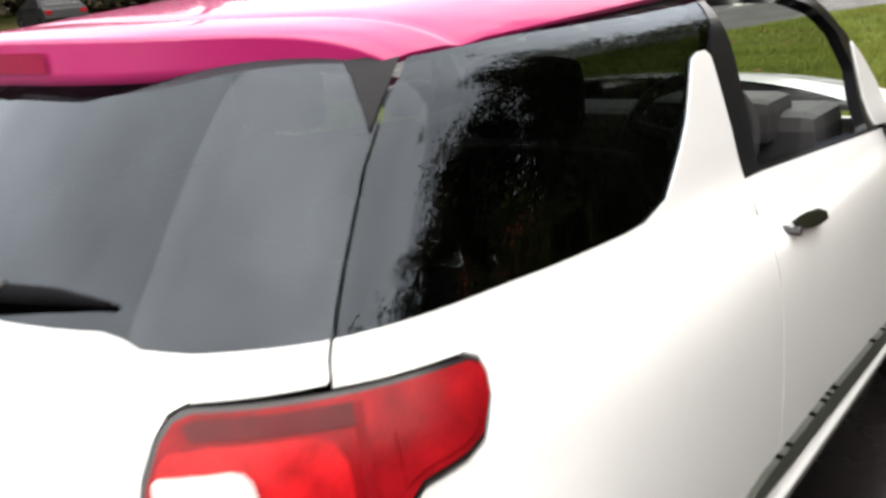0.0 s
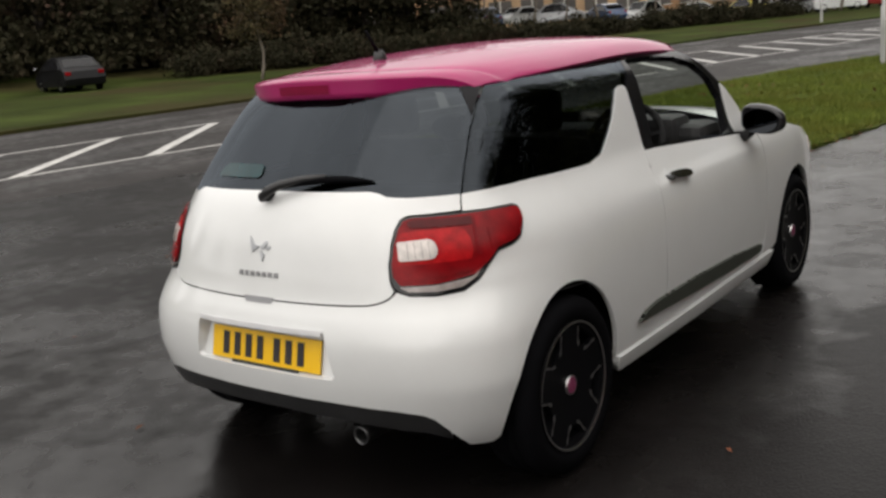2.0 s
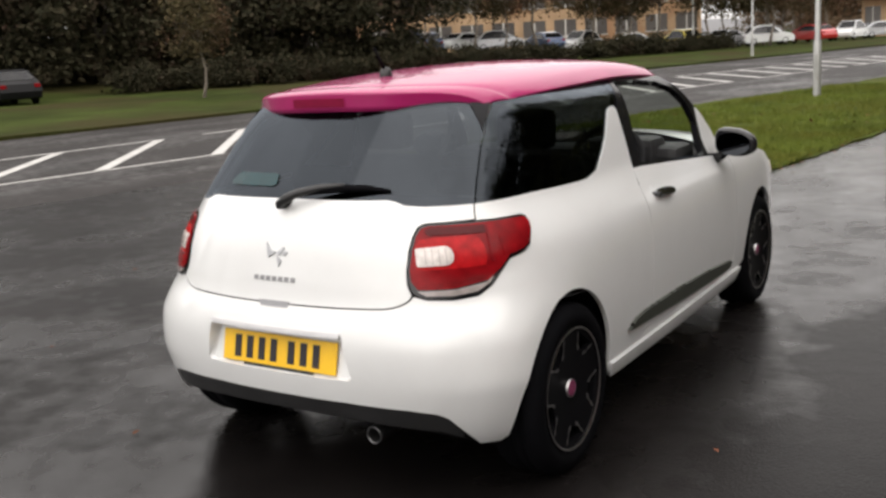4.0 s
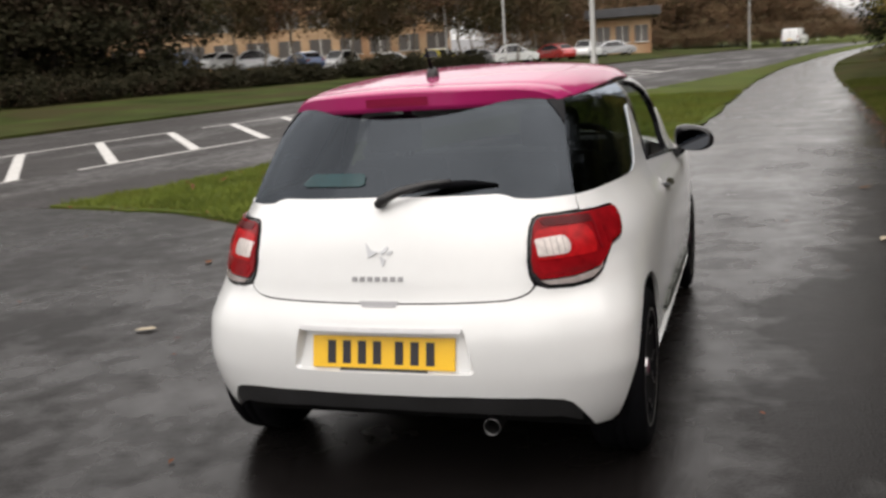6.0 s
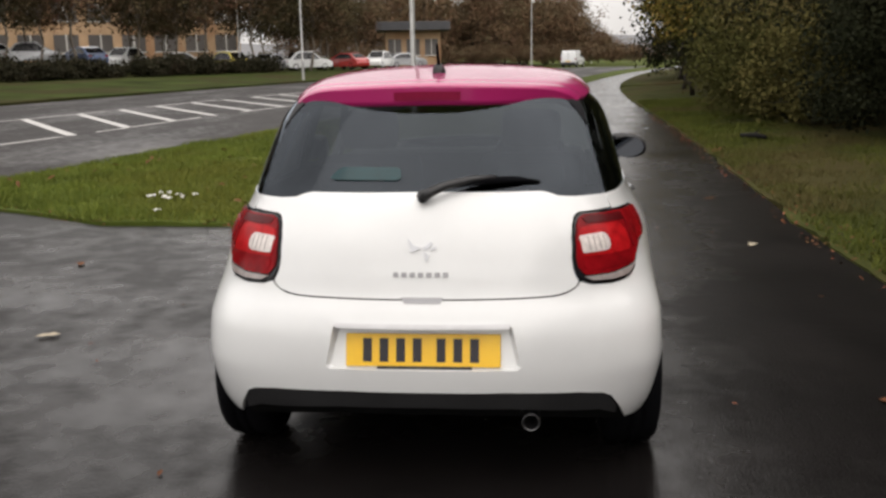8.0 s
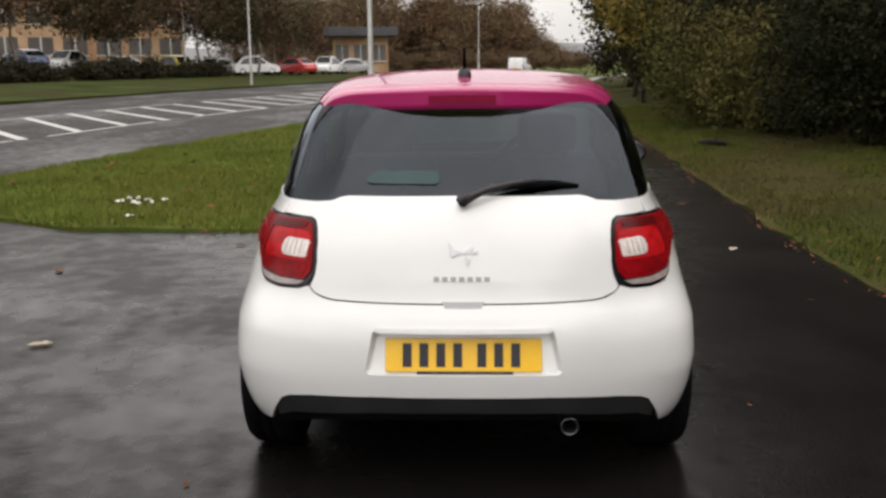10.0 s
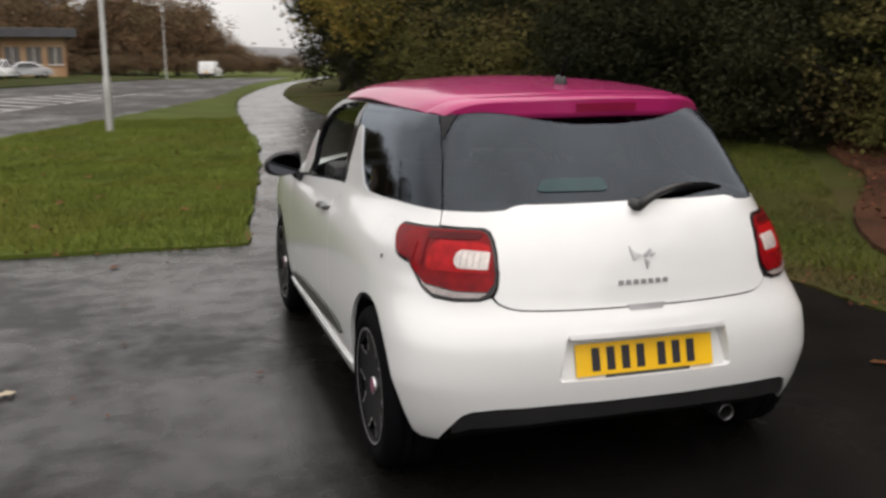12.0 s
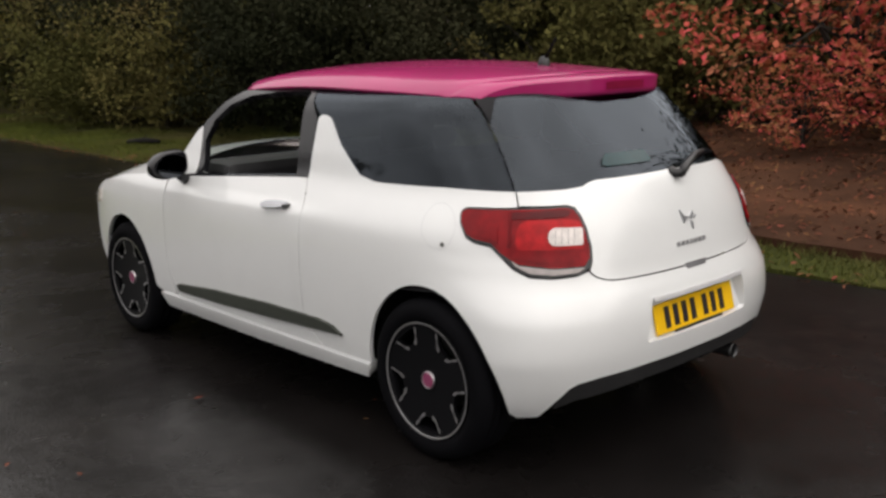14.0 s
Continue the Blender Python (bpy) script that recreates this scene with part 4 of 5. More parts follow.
# side trim, handles, mirrors, fuel cap
trim = sy((.500, .386), (.56, .416), (.66, .428), (1.05, .424), (1.5, .404), (1.862, .374), (1.885, .362), (1.87, .336), (1.5, .343), (1.0, .362), (.62, .381))
both("side_trim", trim, DARK_GREY_TRIM, car, off=.014, lip=.026, label="dark grey side rubbing strip")
for sgn in (False, True):
    panel("handle_cup", sy((.885, .905), (1.03, .897), (1.045, .872), (1.03, .842), (.89, .850), (.872, .88)), WHITE, car, off=.002, lip=.004, flip=sgn, step=.03)
    h = panel("door_handle", sy((.868, .878), (.90, .880), (1.02, .868), (1.048, .861), (1.045, .850), (.98, .851), (.88, .862), (.868, .868)), CHROME, car, off=.024, lip=.010, flip=sgn, step=.03, label="chrome door handle")
    x = -1 if sgn else 1
    bm = bmesh.new()
    tube(bm, [(x * .80, .875, .872), (x * .845, .875, .872)], .010, 8)
    part("handle_post", bm, BLACK_PLASTIC, h)
    bm = bmesh.new()
    tube(bm, [(x * .80, 1.03, .860), (x * .845, 1.03, .860)], .010, 8)
    part("handle_post", bm, BLACK_PLASTIC, h)
    bm = bmesh.new()
    bmesh.ops.create_uvsphere(bm, u_segments=24, v_segments=14, radius=1, matrix=Matrix.Translation((x * .900, 1.775, .985)) @ Euler((0, 0, radians(-12 * x))).to_matrix().to_4x4() @ Matrix.Diagonal((.104, .068, .074, 1)))
    turn_back = Euler((0, 0, radians(12 * x))).to_matrix()
    for v in bm.verts:
        # a boxy shell, lower at its outer end
        p = turn_back @ (v.co - Vector((x * .900, 1.775, .985)))
        u, w = x * p.x / .104, p.z / .074
        u, w = math.copysign(abs(u) ** .58, u), math.copysign(abs(w) ** .58, w)
        w *= 1 - .42 * max(0, u) ** 2
        v.co = turn_back.inverted() @ Vector((x * u * .104, p.y, w * .074 - .012 * u)) + Vector((x * .900, 1.775, .985))
    for v in bm.verts:
        if v.co.y < 1.745:
            v.co.y = 1.745 + (v.co.y - 1.745) * .12
        v.co.z = .985 + (v.co.z - .985) * (1 if v.co.z > .985 else .85)
    mirror = part("door_mirror", bm, BLACK_GLOSS, car, "black door mirror", smooth=True)
    bm = bmesh.new()
    bmesh.ops.create_circle(bm, cap_ends=True, segments=24, radius=1, matrix=Matrix.Translation((x * .895, 1.730, .985)) @ Euler((radians(89), 0, radians(-9 * x))).to_matrix().to_4x4() @ Matrix.Diagonal((.088, .056, 1, 1)))
    part("mirror_glass", bm, MIRROR, mirror)
    bm = bmesh.new()
    tube(bm, [(x * .79, 1.80, .905), (x * .825, 1.79, .925), (x * .85, 1.78, .955)], [.030, .024, .026], 10)
    part("mirror_stalk", bm, BLACK_GLOSS, mirror, smooth=True)
fs, fz = 1.10, .885
outer = [(-(fs + .078 * math.cos(a)), fz + .078 * math.sin(a)) for a in np.linspace(0, 2 * math.pi, 40, endpoint=False)]
inner = [(-(fs + .0768 * math.cos(a)), fz + .0768 * math.sin(a)) for a in np.linspace(0, 2 * math.pi, 40, endpoint=False)]
panel("fuel_flap_joint", outer, SILVER, car, holes=[inner], off=.0006, lip=0, step=.05, edge=.012)
panel("flap_catch", [(1.068, .832), (1.082, .832), (1.082, .818), (1.068, .818)], DARK_GREY_TRIM, car, flip=True, off=.002, lip=.003, edge=.01)

# exhaust
bm = bmesh.new()
lathe(bm, [(-.42, .029), (-.60, .030), (-.612, .031), (-.614, .028), (-.605, .026), (-.42, .025)], 24, "Y", Matrix.Translation((.36, .055, .267)))
part("exhaust_pipe", bm, TAILPIPE, car, "round steel exhaust tailpipe", smooth=True)

# underbody, arch liners, inner shell
bm = bmesh.new()
box(bm, -.70, .70, -.30, 3.0, .18, .26, .03)
box(bm, -.55, .55, -.44, -.36, .26, .42, .03)
box(bm, -.76, .76, .36, 2.08, .20, .30, .02)
part("underbody", bm, INNER, car)
for y0, r in ((0, ARCH_R), (2.46, ARCH_F)):
    for x in (-1, 1):
        bm = bmesh.new()
        n = 24
        ring = []
        for i in range(n + 1):
            a = radians(-18 + 210 * i / n)
            c, s = .012 + (r + .012) * .895 * math.cos(a), (r + .012) * math.sin(a)
            ring.append((bm.verts.new((x * .55, y0 + c, .305 + s)), bm.verts.new((x * (.79 - .05 * max(0, -math.cos(a)) * (y0 < 1)), y0 + c, .305 + s))))
        for p, q in zip(ring, ring[1:]):
            bm.faces.new((p[0], p[1], q[1], q[0]))
        bm.faces.new([p[0] for p in ring])
        part("arch_liner", bm, INNER, car)
inner_rail = sy((-.15, 1.0), (.80, .985), (.90, .983), (1.2, .962), (1.5, .940), (1.78, .920), (1.93, .908), (1.90, .36), (.42, .36), (.30, .62), (-.10, .66))
both("inner_trim", inner_rail, CABIN, car, off=-.030, lip=-.022, step=.1, edge=.05)
panel("tailgate_lining", mirrored([(0, 1.02), (.5, 1.0), (.60, .98), (.50, .72), (0, .72)]), CABIN, car, off=-.05, lip=0, step=.1, edge=.08)

# cabin
bm = bmesh.new()
box(bm, -.52, .52, -.34, .20, .90, .93, .01)
part("parcel_shelf", bm, CABIN, car)
bm = bmesh.new()
box(bm, -.66, .66, 1.62, 1.90, .70, .985, .05)
box(bm, .17, .55, 1.56, 1.78, .90, 1.03, .04)
part("dashboard", bm, CABIN_GREY, car)
tilt = Matrix.Translation((.36, 1.44, .93)) @ Euler((radians(66), 0, 0)).to_matrix().to_4x4()
bm = bmesh.new()
ring = [tilt @ Vector((.185 * math.cos(a), .185 * math.sin(a), 0)) for a in np.linspace(0, 2 * math.pi, 33)]
tube(bm, ring, .017, 8, cap=False)
bmesh.ops.remove_doubles(bm, verts=bm.verts, dist=.003)
steering = part("steering_wheel", bm, CABIN, car, smooth=True)
for a in (-90, 15, 165):
    bm = bmesh.new()
    tube(bm, [tilt @ Vector((0, 0, -.02)), tilt @ Vector((.18 * math.cos(radians(a)), .18 * math.sin(radians(a)), 0))], [.030, .018], 6)
    part("wheel_spoke", bm, CABIN, steering)
bm = bmesh.new()
lathe(bm, [(-.04, .05), (.0, .062), (.012, .05), (.016, .001)], 18, "Z", tilt)
part("wheel_hub", bm, CABIN_GREY, steering, smooth=True)
for x in (-.36, .36):
    bm = bmesh.new()
    box(bm, x - .24, x + .24, .85, 1.35, .36, .52, .05)
    box(bm, x - .23, x + .23, .72, .86, .48, 1.08, .06, Matrix.Translation((x, .8, .5)) @ Euler((radians(14), 0, 0)).to_matrix().to_4x4() @ Matrix.Translation((-x, -.8, -.5)))
    seat = part("front_seat", bm, CABIN, car, smooth=True)
    bm = bmesh.new()
    box(bm, x - .13, x + .13, .57, .67, 1.09, 1.26, .045)
    part("headrest", bm, CABIN, seat, smooth=True)
bm = bmesh.new()
box(bm, -.60, .60, .15, .62, .38, .54, .05)
box(bm, -.60, .60, .10, .22, .50, .96, .05)
rear_seat = part("rear_seat", bm, CABIN, car, smooth=True)
for x in (-.36, .36):
    bm = bmesh.new()
    box(bm, x - .13, x + .13, .08, .17, .97, 1.08, .04)
    part("headrest", bm, CABIN, rear_seat, smooth=True)


def road_wheel(parent, x, y, sgn, r=.308):
    """A low-profile tyre on a black rim with bright machined edges and a pink cap."""
    m = Matrix.Translation((x, y, r)) @ Matrix.Diagonal((sgn, 1, 1, 1))
    w = .205
    bm = bmesh.new()
    lathe(bm, [(-.012, .222), (-.002, .232), (.004, .262), (-.004, .288), (-.022, r - .004), (-.040, r), (-.060, r), (-.064, r - .008), (-.070, r - .008), (-.074, r), (-.100, r), (-.104, r - .008), (-.110, r - .008), (-.114, r),
               (-w + .030, r), (-w + .010, .285), (-w, .26), (-w + .012, .222)], 48, "X", m)
    tyre = part("wheel", bm, RUBBER, parent, "black tyre on a dark alloy wheel", smooth=True)
    bm = bmesh.new()
    lathe(bm, [(-.006, .224), (.000, .2215), (-.002, .214), (-.030, .206), (-.11, .200), (-.19, .214)], 48, "X", m)
    part("rim", bm, RIM_BLACK, tyre, smooth=True)
    bm = bmesh.new()
    lathe(bm, [(.0005, .2225), (.0015, .2195), (-.0010, .2155)], 48, "X", m)
    part("rim_edge", bm, RIM_CUT, tyre, smooth=True)
    def window(turn, grow=0.0):
        half_side = [(0, .146), (.14, .149), (.235, .160), (.265, .172), (.285, .188), (.335, .2075)]
        pts = [(-a, r) for a, r in half_side[::-1]] + half_side[1:]
        return [((r - grow) * math.cos(turn + a * (1 + grow * 3)), (r - grow) * math.sin(turn + a * (1 + grow * 3))) for a, r in pts]

    def dish(y, z, lift=0.0):
        d = math.hypot(y, z)
        return m @ Vector((-.008 - .012 * (1 - (d / .214) ** 2) + lift, y, z))

    turns = [2 * math.pi * i / 5 - math.pi / 2 for i in range(5)]
    v, f = fill([(.2145 * math.cos(a), .2145 * math.sin(a)) for a in np.linspace(0, 2 * math.pi, 60, endpoint=False)], [window(t) for t in turns], .022, .02)
    verts, faces = [dish(*q) for q in v], [tuple(t) for t in f]
    base = len(verts)
    verts += [dish(q[0], q[1], -.02) for q in v]
    faces += [(a, b, base + b, base + a) for a, b in border(faces[:])]
    face = from_lists("rim_face", verts, faces, RIM_BLACK, tyre, "black five-window wheel face", smooth=False)
    for t in turns:
        inner_line, outer_line = window(t), window(t, .015)
        vv, ff = [dish(*q, .0015) for q in inner_line] + [dish(*q, .0015) for q in outer_line], []
        k = len(inner_line)
        for i in range(k - 1):
            if abs(i - (k - 1) / 2 + .5) > .8:
                ff.append((i, i + 1, k + i + 1, k + i))
        from_lists("cut_edge", vv, ff, RIM_CUT, face, smooth=False)
    bm = bmesh.new()
    lathe(bm, [(-.05, .030), (-.014, .030), (-.011, .027), (-.0105, .001)], 24, "X", m)
    cap = part("wheel_cap", bm, CAP_PINK, tyre, "pink wheel cap")
    bm = bmesh.new()
    lathe(bm, [(-.05, .034), (-.014, .034), (-.011, .032), (-.013, .0295)], 24, "X", m)
    part("cap_ring", bm, RIM_CUT, cap, smooth=True)
    bm = bmesh.new()
    lathe(bm, [(-.13, .001), (-.13, .13), (-.15, .13), (-.15, .001)], 24, "X", m)
    part("brake_disc", bm, DARK_GREY_TRIM, tyre)


for y in (0, 2.46):
    for sgn in (-1, 1):
        road_wheel(car, .835 * sgn, y + (.01 if y == 0 else 0), sgn)

# ---- plants ----


def leaves(seed, clumps, per, spread, leaf, droop=0.3, squash=0.75):
    """Many small folded leaves in clumps: points and faces."""
    rng = np.random.default_rng(seed)
    c = np.repeat(np.asarray(clumps, float), per, axis=0)
    n = len(c)
    c = c + rng.normal(0, 1, (n, 3)) * np.array([1, 1, squash]) * np.repeat(spread * rng.uniform(.6, 1.25, len(clumps)), per)[:, None]
    d = rng.normal(0, 1, (n, 3))
    d[:, 2] -= droop
    d /= np.linalg.norm(d, axis=1)[:, None]
    u = np.cross(d, rng.normal(0, 1, (n, 3)))
    u /= np.linalg.norm(u, axis=1)[:, None]
    w = np.cross(d, u)
    s = leaf * rng.uniform(.55, 1.3, n)[:, None]
    v = np.stack([c - d * s * .5, c + u * s * .30 + w * s * .08, c + d * s * .55, c - u * s * .30 + w * s * .08], 1).reshape(-1, 3)
    i = np.arange(n) * 4
    f = np.concatenate([np.stack([i, i + 1, i + 2], 1), np.stack([i, i + 2, i + 3], 1)])
    return v, f


def ellipsoid_clumps(rng, n, centre, radii, hollow=.45, lumpy=.25):
    p = rng.normal(0, 1, (n, 3))
    p /= np.linalg.norm(p, axis=1)[:, None]
    r = (hollow + (1 - hollow) * rng.random(n) ** .6)[:, None] * (1 + lumpy * rng.normal(0, 1, (n, 1)))
    return np.asarray(centre) + p * r * np.asarray(radii)


def plant(name, label, category, seed, height, trunk_r, crown, radii, n_clump, per, spread, leaf, leaf_mat, bark, limbs=9, lean=.05, low=.25, group="", hollow=.45):
    """A tree or shrub: a tapered trunk that forks into limbs, and a crown of leaf clumps with gaps."""
    rng = np.random.default_rng(seed)
    root = thing(name, label, category, group=group)
    top = Vector((rng.normal(0, lean) * height, rng.normal(0, lean) * height, height * .8))
    path = [Vector((0, 0, -.3)).lerp(top, t) + Vector((rng.normal(0, .02), rng.normal(0, .02), 0)) * height * (t > 0) for t in np.linspace(0, 1, 7)]
    bm = bmesh.new()
    tube(bm, path, [trunk_r * (1.25 - 1.1 * t) for t in np.linspace(0, 1, 7)], 9)
    clumps = ellipsoid_clumps(rng, n_clump, crown, radii, hollow)
    clumps[:, 2] = np.maximum(clumps[:, 2], .12 * height if low < .1 else low * height)
    for c in clumps[rng.permutation(n_clump)[:limbs]]:
        t = rng.uniform(low if low > .1 else .05, .85)
        base = path[0].lerp(path[-1], t)
        end = Vector(c)
        mid = base.lerp(end, .5) + Vector((0, 0, .06 * height))
        r = trunk_r * (1.0 - .8 * t) * .55
        tube(bm, [base, mid, end], [r, r * .6, r * .2], 6)
    part("trunk", bm, bark, root, smooth=True)
    v, f = leaves(seed + 1, clumps, per, spread, leaf)
    v[:, 2] = np.maximum(v[:, 2], .02)
    from_lists("crown", v, f, leaf_mat, root, smooth=False)
    return root


def spot(x, y, height=bank_height, turn=0, size=1.0, tall=1.0):
    return Matrix.Translation((x, y, height(x, y))) @ Matrix.Rotation(radians(turn), 4, "Z") @ Matrix.Diagonal((size, size, size * tall, 1))


def spread_out(root, places, height=bank_height):
    """Sets the plant at the first place and copies it to the others."""
    first = places[0]
    for x, y, turn, size, tall in places[1:]:
        copy_thing(root, spot(x, y, height, turn, size, tall))
    root.matrix_basis = spot(first[0], first[1], height, *first[2:])


shrub_dark = plant("evergreen_shrub", "dense dark green shrub beside the footpath", "shrub", 11, 3.0, .06, (0, 0, 1.45), (1.6, 1.6, 1.35), 95, 105, .25, .10, LEAF_DARK, BARK, 12, low=.02, group="shrubs along the footpath")
shrub_olive = plant("olive_shrub", "loose olive green autumn shrub on the bank", "shrub", 21, 2.8, .05, (0, 0, 1.35), (1.5, 1.5, 1.3), 85, 120, .24, .095, LEAF_OLIVE, BARK, 12, low=.02, group="shrubs along the footpath")
tree_dark = plant("dark_tree", "tall dark leafy tree on the wooded bank", "tree", 31, 9.5, .17, (0, 0, 5.4), (3.0, 3.0, 4.6), 150, 72, .44, .21, LEAF_DARK, BARK, 16, low=.10, group="trees on the bank", hollow=.3)
tree_olive = plant("olive_tree", "tall thinning tree with olive and brown leaves", "tree", 41, 10.0, .16, (0, 0, 6.0), (2.8, 2.8, 4.2), 120, 72, .44, .21, LEAF_OLIVE, BARK, 16, low=.2, group="trees on the bank", hollow=.3)
red_shrub = plant("red_leaved_shrub", "spreading shrub with red and orange autumn leaves", "shrub", 51, 3.6, .07, (0, 0, 1.9), (2.1, 2.3, 1.5), 74, 44, .19, .12, LEAF_RED, BARK, 40, low=.12)
yellow_tree = plant("yellowing_tree", "tree with yellow green leaves over the footpath", "tree", 61, 7.5, .12, (0, 0, 4.9), (2.0, 2.0, 2.3), 75, 60, .35, .18, LEAF_YELLOW, BARK, 14, low=.35, group="yellowing trees")
brown_tree = plant("brown_tree", "bare brown autumn tree in a distant wood", "tree", 71, 11, .18, (0, 0, 5.6), (3.8, 3.8, 5.2), 120, 50, .62, .36, LEAF_BROWN, BARK, 18, low=.03, group="distant autumn wood", hollow=.3)
park_tree = plant("car_park_tree", "slim tree with thin dark foliage by the car park", "tree", 81, 8.5, .11, (0, 0, 5.6), (2.4, 2.4, 2.9), 85, 50, .5, .26, LEAF_PARK, PALE_BARK, 16, low=.40, group="trees by the car park")
far_dark = plant("roadside_tree", "dark brown green tree behind the far verge", "tree", 91, 10, .17, (0, 0, 5.2), (3.2, 3.2, 5.0), 100, 56, .57, .32, LEAF_HEDGE, BARK, 18, low=.06, group="trees behind the far verge", hollow=.3)
hedge_bush = plant("hedge_bush", "low brown green hedge bush on the far verge", "hedge", 95, 1.5, .04, (0, 0, .65), (1.5, 1.1, .6), 48, 58, .22, .17, LEAF_HEDGE, BARK, 8, low=.02, group="hedge before the car park")

R = np.random.default_rng(5)
# shrubs at (5.9, 10.9) and (7.4, 8.4) use dark leaves to paint deep shade
spread_out(shrub_dark, [(7.6, 10.2, 0, 1.0, 1.0), (5.9, 10.9, 20, .85, .95), (6.4, 12.6, 60, 1.0, 1.1), (9.4, 8.6, 200, 1.1, 1.1), (6.2, 16.5, 100, 1.0, 1.2), (6.9, 21, 10, 1.2, 1.2), (7.2, 27, 160, 1.3, 1.1), (8.0, 38, 240, 1.5, 1.2), (8.6, 46, 40, 1.7, 1.2),
                        (10.6, 2.4, 80, 1.3, 1.3), (10.2, -1.2, 20, 1.2, 1.3), (8.6, -4.6, 140, 1.2, 1.2), (7.6, -8.6, 260, 1.2, 1.2), (7.2, -13, 30, 1.2, 1.2), (12.5, 12.5, 0, 1.4, 1.3), (11, 18, 90, 1.4, 1.3), (11.5, 25, 190, 1.4, 1.4), (7.4, 8.4, 10, .8, .9)])
spread_out(shrub_olive, [(5.2, 16.4, 0, .85, .9), (5.5, 14.4, 90, .9, .95), (5.6, 18.6, 170, .95, 1.0), (8.7, 10.6, 120, 1.0, 1.2), (12.2, 42, 75, 1.6, 1.3), (14, 56, 30, 2.0, 1.3), (19, 72, 130, 2.2, 1.4),
                         (8.3, 5.7, 45, .9, 1.1), (9.8, 5.8, 310, 1.2, 1.3), (8.0, 6.8, 200, .8, 1.0), (8.6, -2.6, 300, .9, 1.1), (9.4, 4.2, 90, .9, 1.2), (6.2, 24, 70, 1.0, 1.2)])
# (4.5, -46), (-6, -52), (-18, -50): unseen trees added to close off reflections
places = [(float(x), float(y), float(R.uniform(0, 360)), float(R.uniform(.9, 1.3)), float(R.uniform(1.1, 1.4))) for x, y in
          [(9.5, 12), (10.5, 6.5), (12, 2.5), (11.5, -2.5), (10.5, -8), (10, -14), (9.5, -22), (9.3, 17.5), (9.6, 23), (10.2, 29.5), (11.5, 36), (13.5, 44), (8.3, 47), (9.6, 53), (12, 60), (16, 9), (16.5, 1), (16, -6), (15, 17), (15.5, 26), (17.5, 35), (18, 54), (24, 66), (22, 12), (22, 0), (22, 24), (27, 42), (30, 80), (21, -14), (13, -30), (4.5, -46), (-6, -52), (-18, -50)]]
places = [(x, y, a, s, t if y > 9 else t * (.78 if y > 4.5 else .48)) for x, y, a, s, t in places]
spread_out(tree_dark, places)
# (-30, -46): another unseen tree behind the walk, added for reflections
places = [(float(x), float(y), float(R.uniform(0, 360)), float(R.uniform(.9, 1.25)), float(R.uniform(1.1, 1.4))) for x, y in
          [(8.3, 14.5), (13.5, 5), (13.5, -4.5), (8.4, 20), (12.8, 21), (9.2, 32), (13, -12), (13.5, 32), (17, 47), (21, 60), (12, 14.5), (27, 90), (-30, -46), (12, -20)]]
places = [(x, y, a, s, t if y > 9 else t * (.78 if y > 4.5 else .48)) for x, y, a, s, t in places]
spread_out(tree_olive, places)
spread_out(yellow_tree, [(6.7, 30, 0, 1.15, 1.0), (7.6, 44, 120, 1.15, 1.05), (12.3, 16, 40, 1.0, 1.15), (7.6, 36, 200, 1.2, 1.05), (5.6, 28, 60, .68, 1.0), (6.0, 23.5, 150, .62, 1.0), (6.0, 32.5, 250, .75, 1.0)])
spread_out(red_shrub, [(7.9, 2.5, 0, .9, .85), (7.5, -.1, 140, .95, .8), (9.4, 1.2, 250, 1.0, .85), (8.6, -1.9, 40, 1.0, .8), (6.9, 2.5, 90, .42, .7), (6.9, 1.0, 200, .5, .8), (6.6, -.6, 300, .45, .8)])
places = [(float(x), float(y), float(R.uniform(0, 360)), float(R.uniform(.8, 1.25)), float(R.uniform(.85, 1.2))) for x, y in
          [(-14, 128), (-8, 134), (-3, 128), (-18, 136), (3, 140), (-6, 145), (0, 155), (7, 166), (-24, 140), (-12, 150), (-30, 148), (-38, 152), (-11, 139), (-5.5, 137), (0, 146), (6, 156), (-16, 143), (-21, 147), (-26, 152), (-34, 160), (4, 150), (-9, 156)]]
places += [(5.5, 133, 40, .85, .85), (8.0, 135, 130, .72, .8), (10.2, 137, 220, .62, .72), (12.2, 141, 300, .55, .6), (14.0, 146, 20, .5, .5), (16.5, 150, 80, .5, .45), (-1, 132, 10, 1.0, 1.0), (2.5, 134, 70, .95, .95)]
places += [(float(x), float(121 + (x % 5)), float(x * 40 % 360), .55, .42) for x in range(-22, 18, 3)]
spread_out(brown_tree, places, lambda x, y: 0.3)
places = [(float(x), float(y), float(R.uniform(0, 360)), float(R.uniform(.85, 1.15)), float(R.uniform(.9, 1.1))) for x, y in
          [(-44, 55), (-40, 60), (-36, 61), (-33, 66), (-29, 68), (-25.5, 72), (-22, 75), (-18.5, 79), (-18.3, 84), (-38, 68), (-30, 76), (-23, 84), (-17, 92), (-48, 58), (-46, 63), (-42, 66), (-35, 64), (-31.5, 72), (-27, 70), (-24, 78), (-20, 83), (-20.5, 95), (-23, 98), (-50, 64), (-26, 92), (-24, 101)]]
places.append((-27.0, 24.6, 30.0, .55, 1.0))
spread_out(park_tree, places, verge_height)
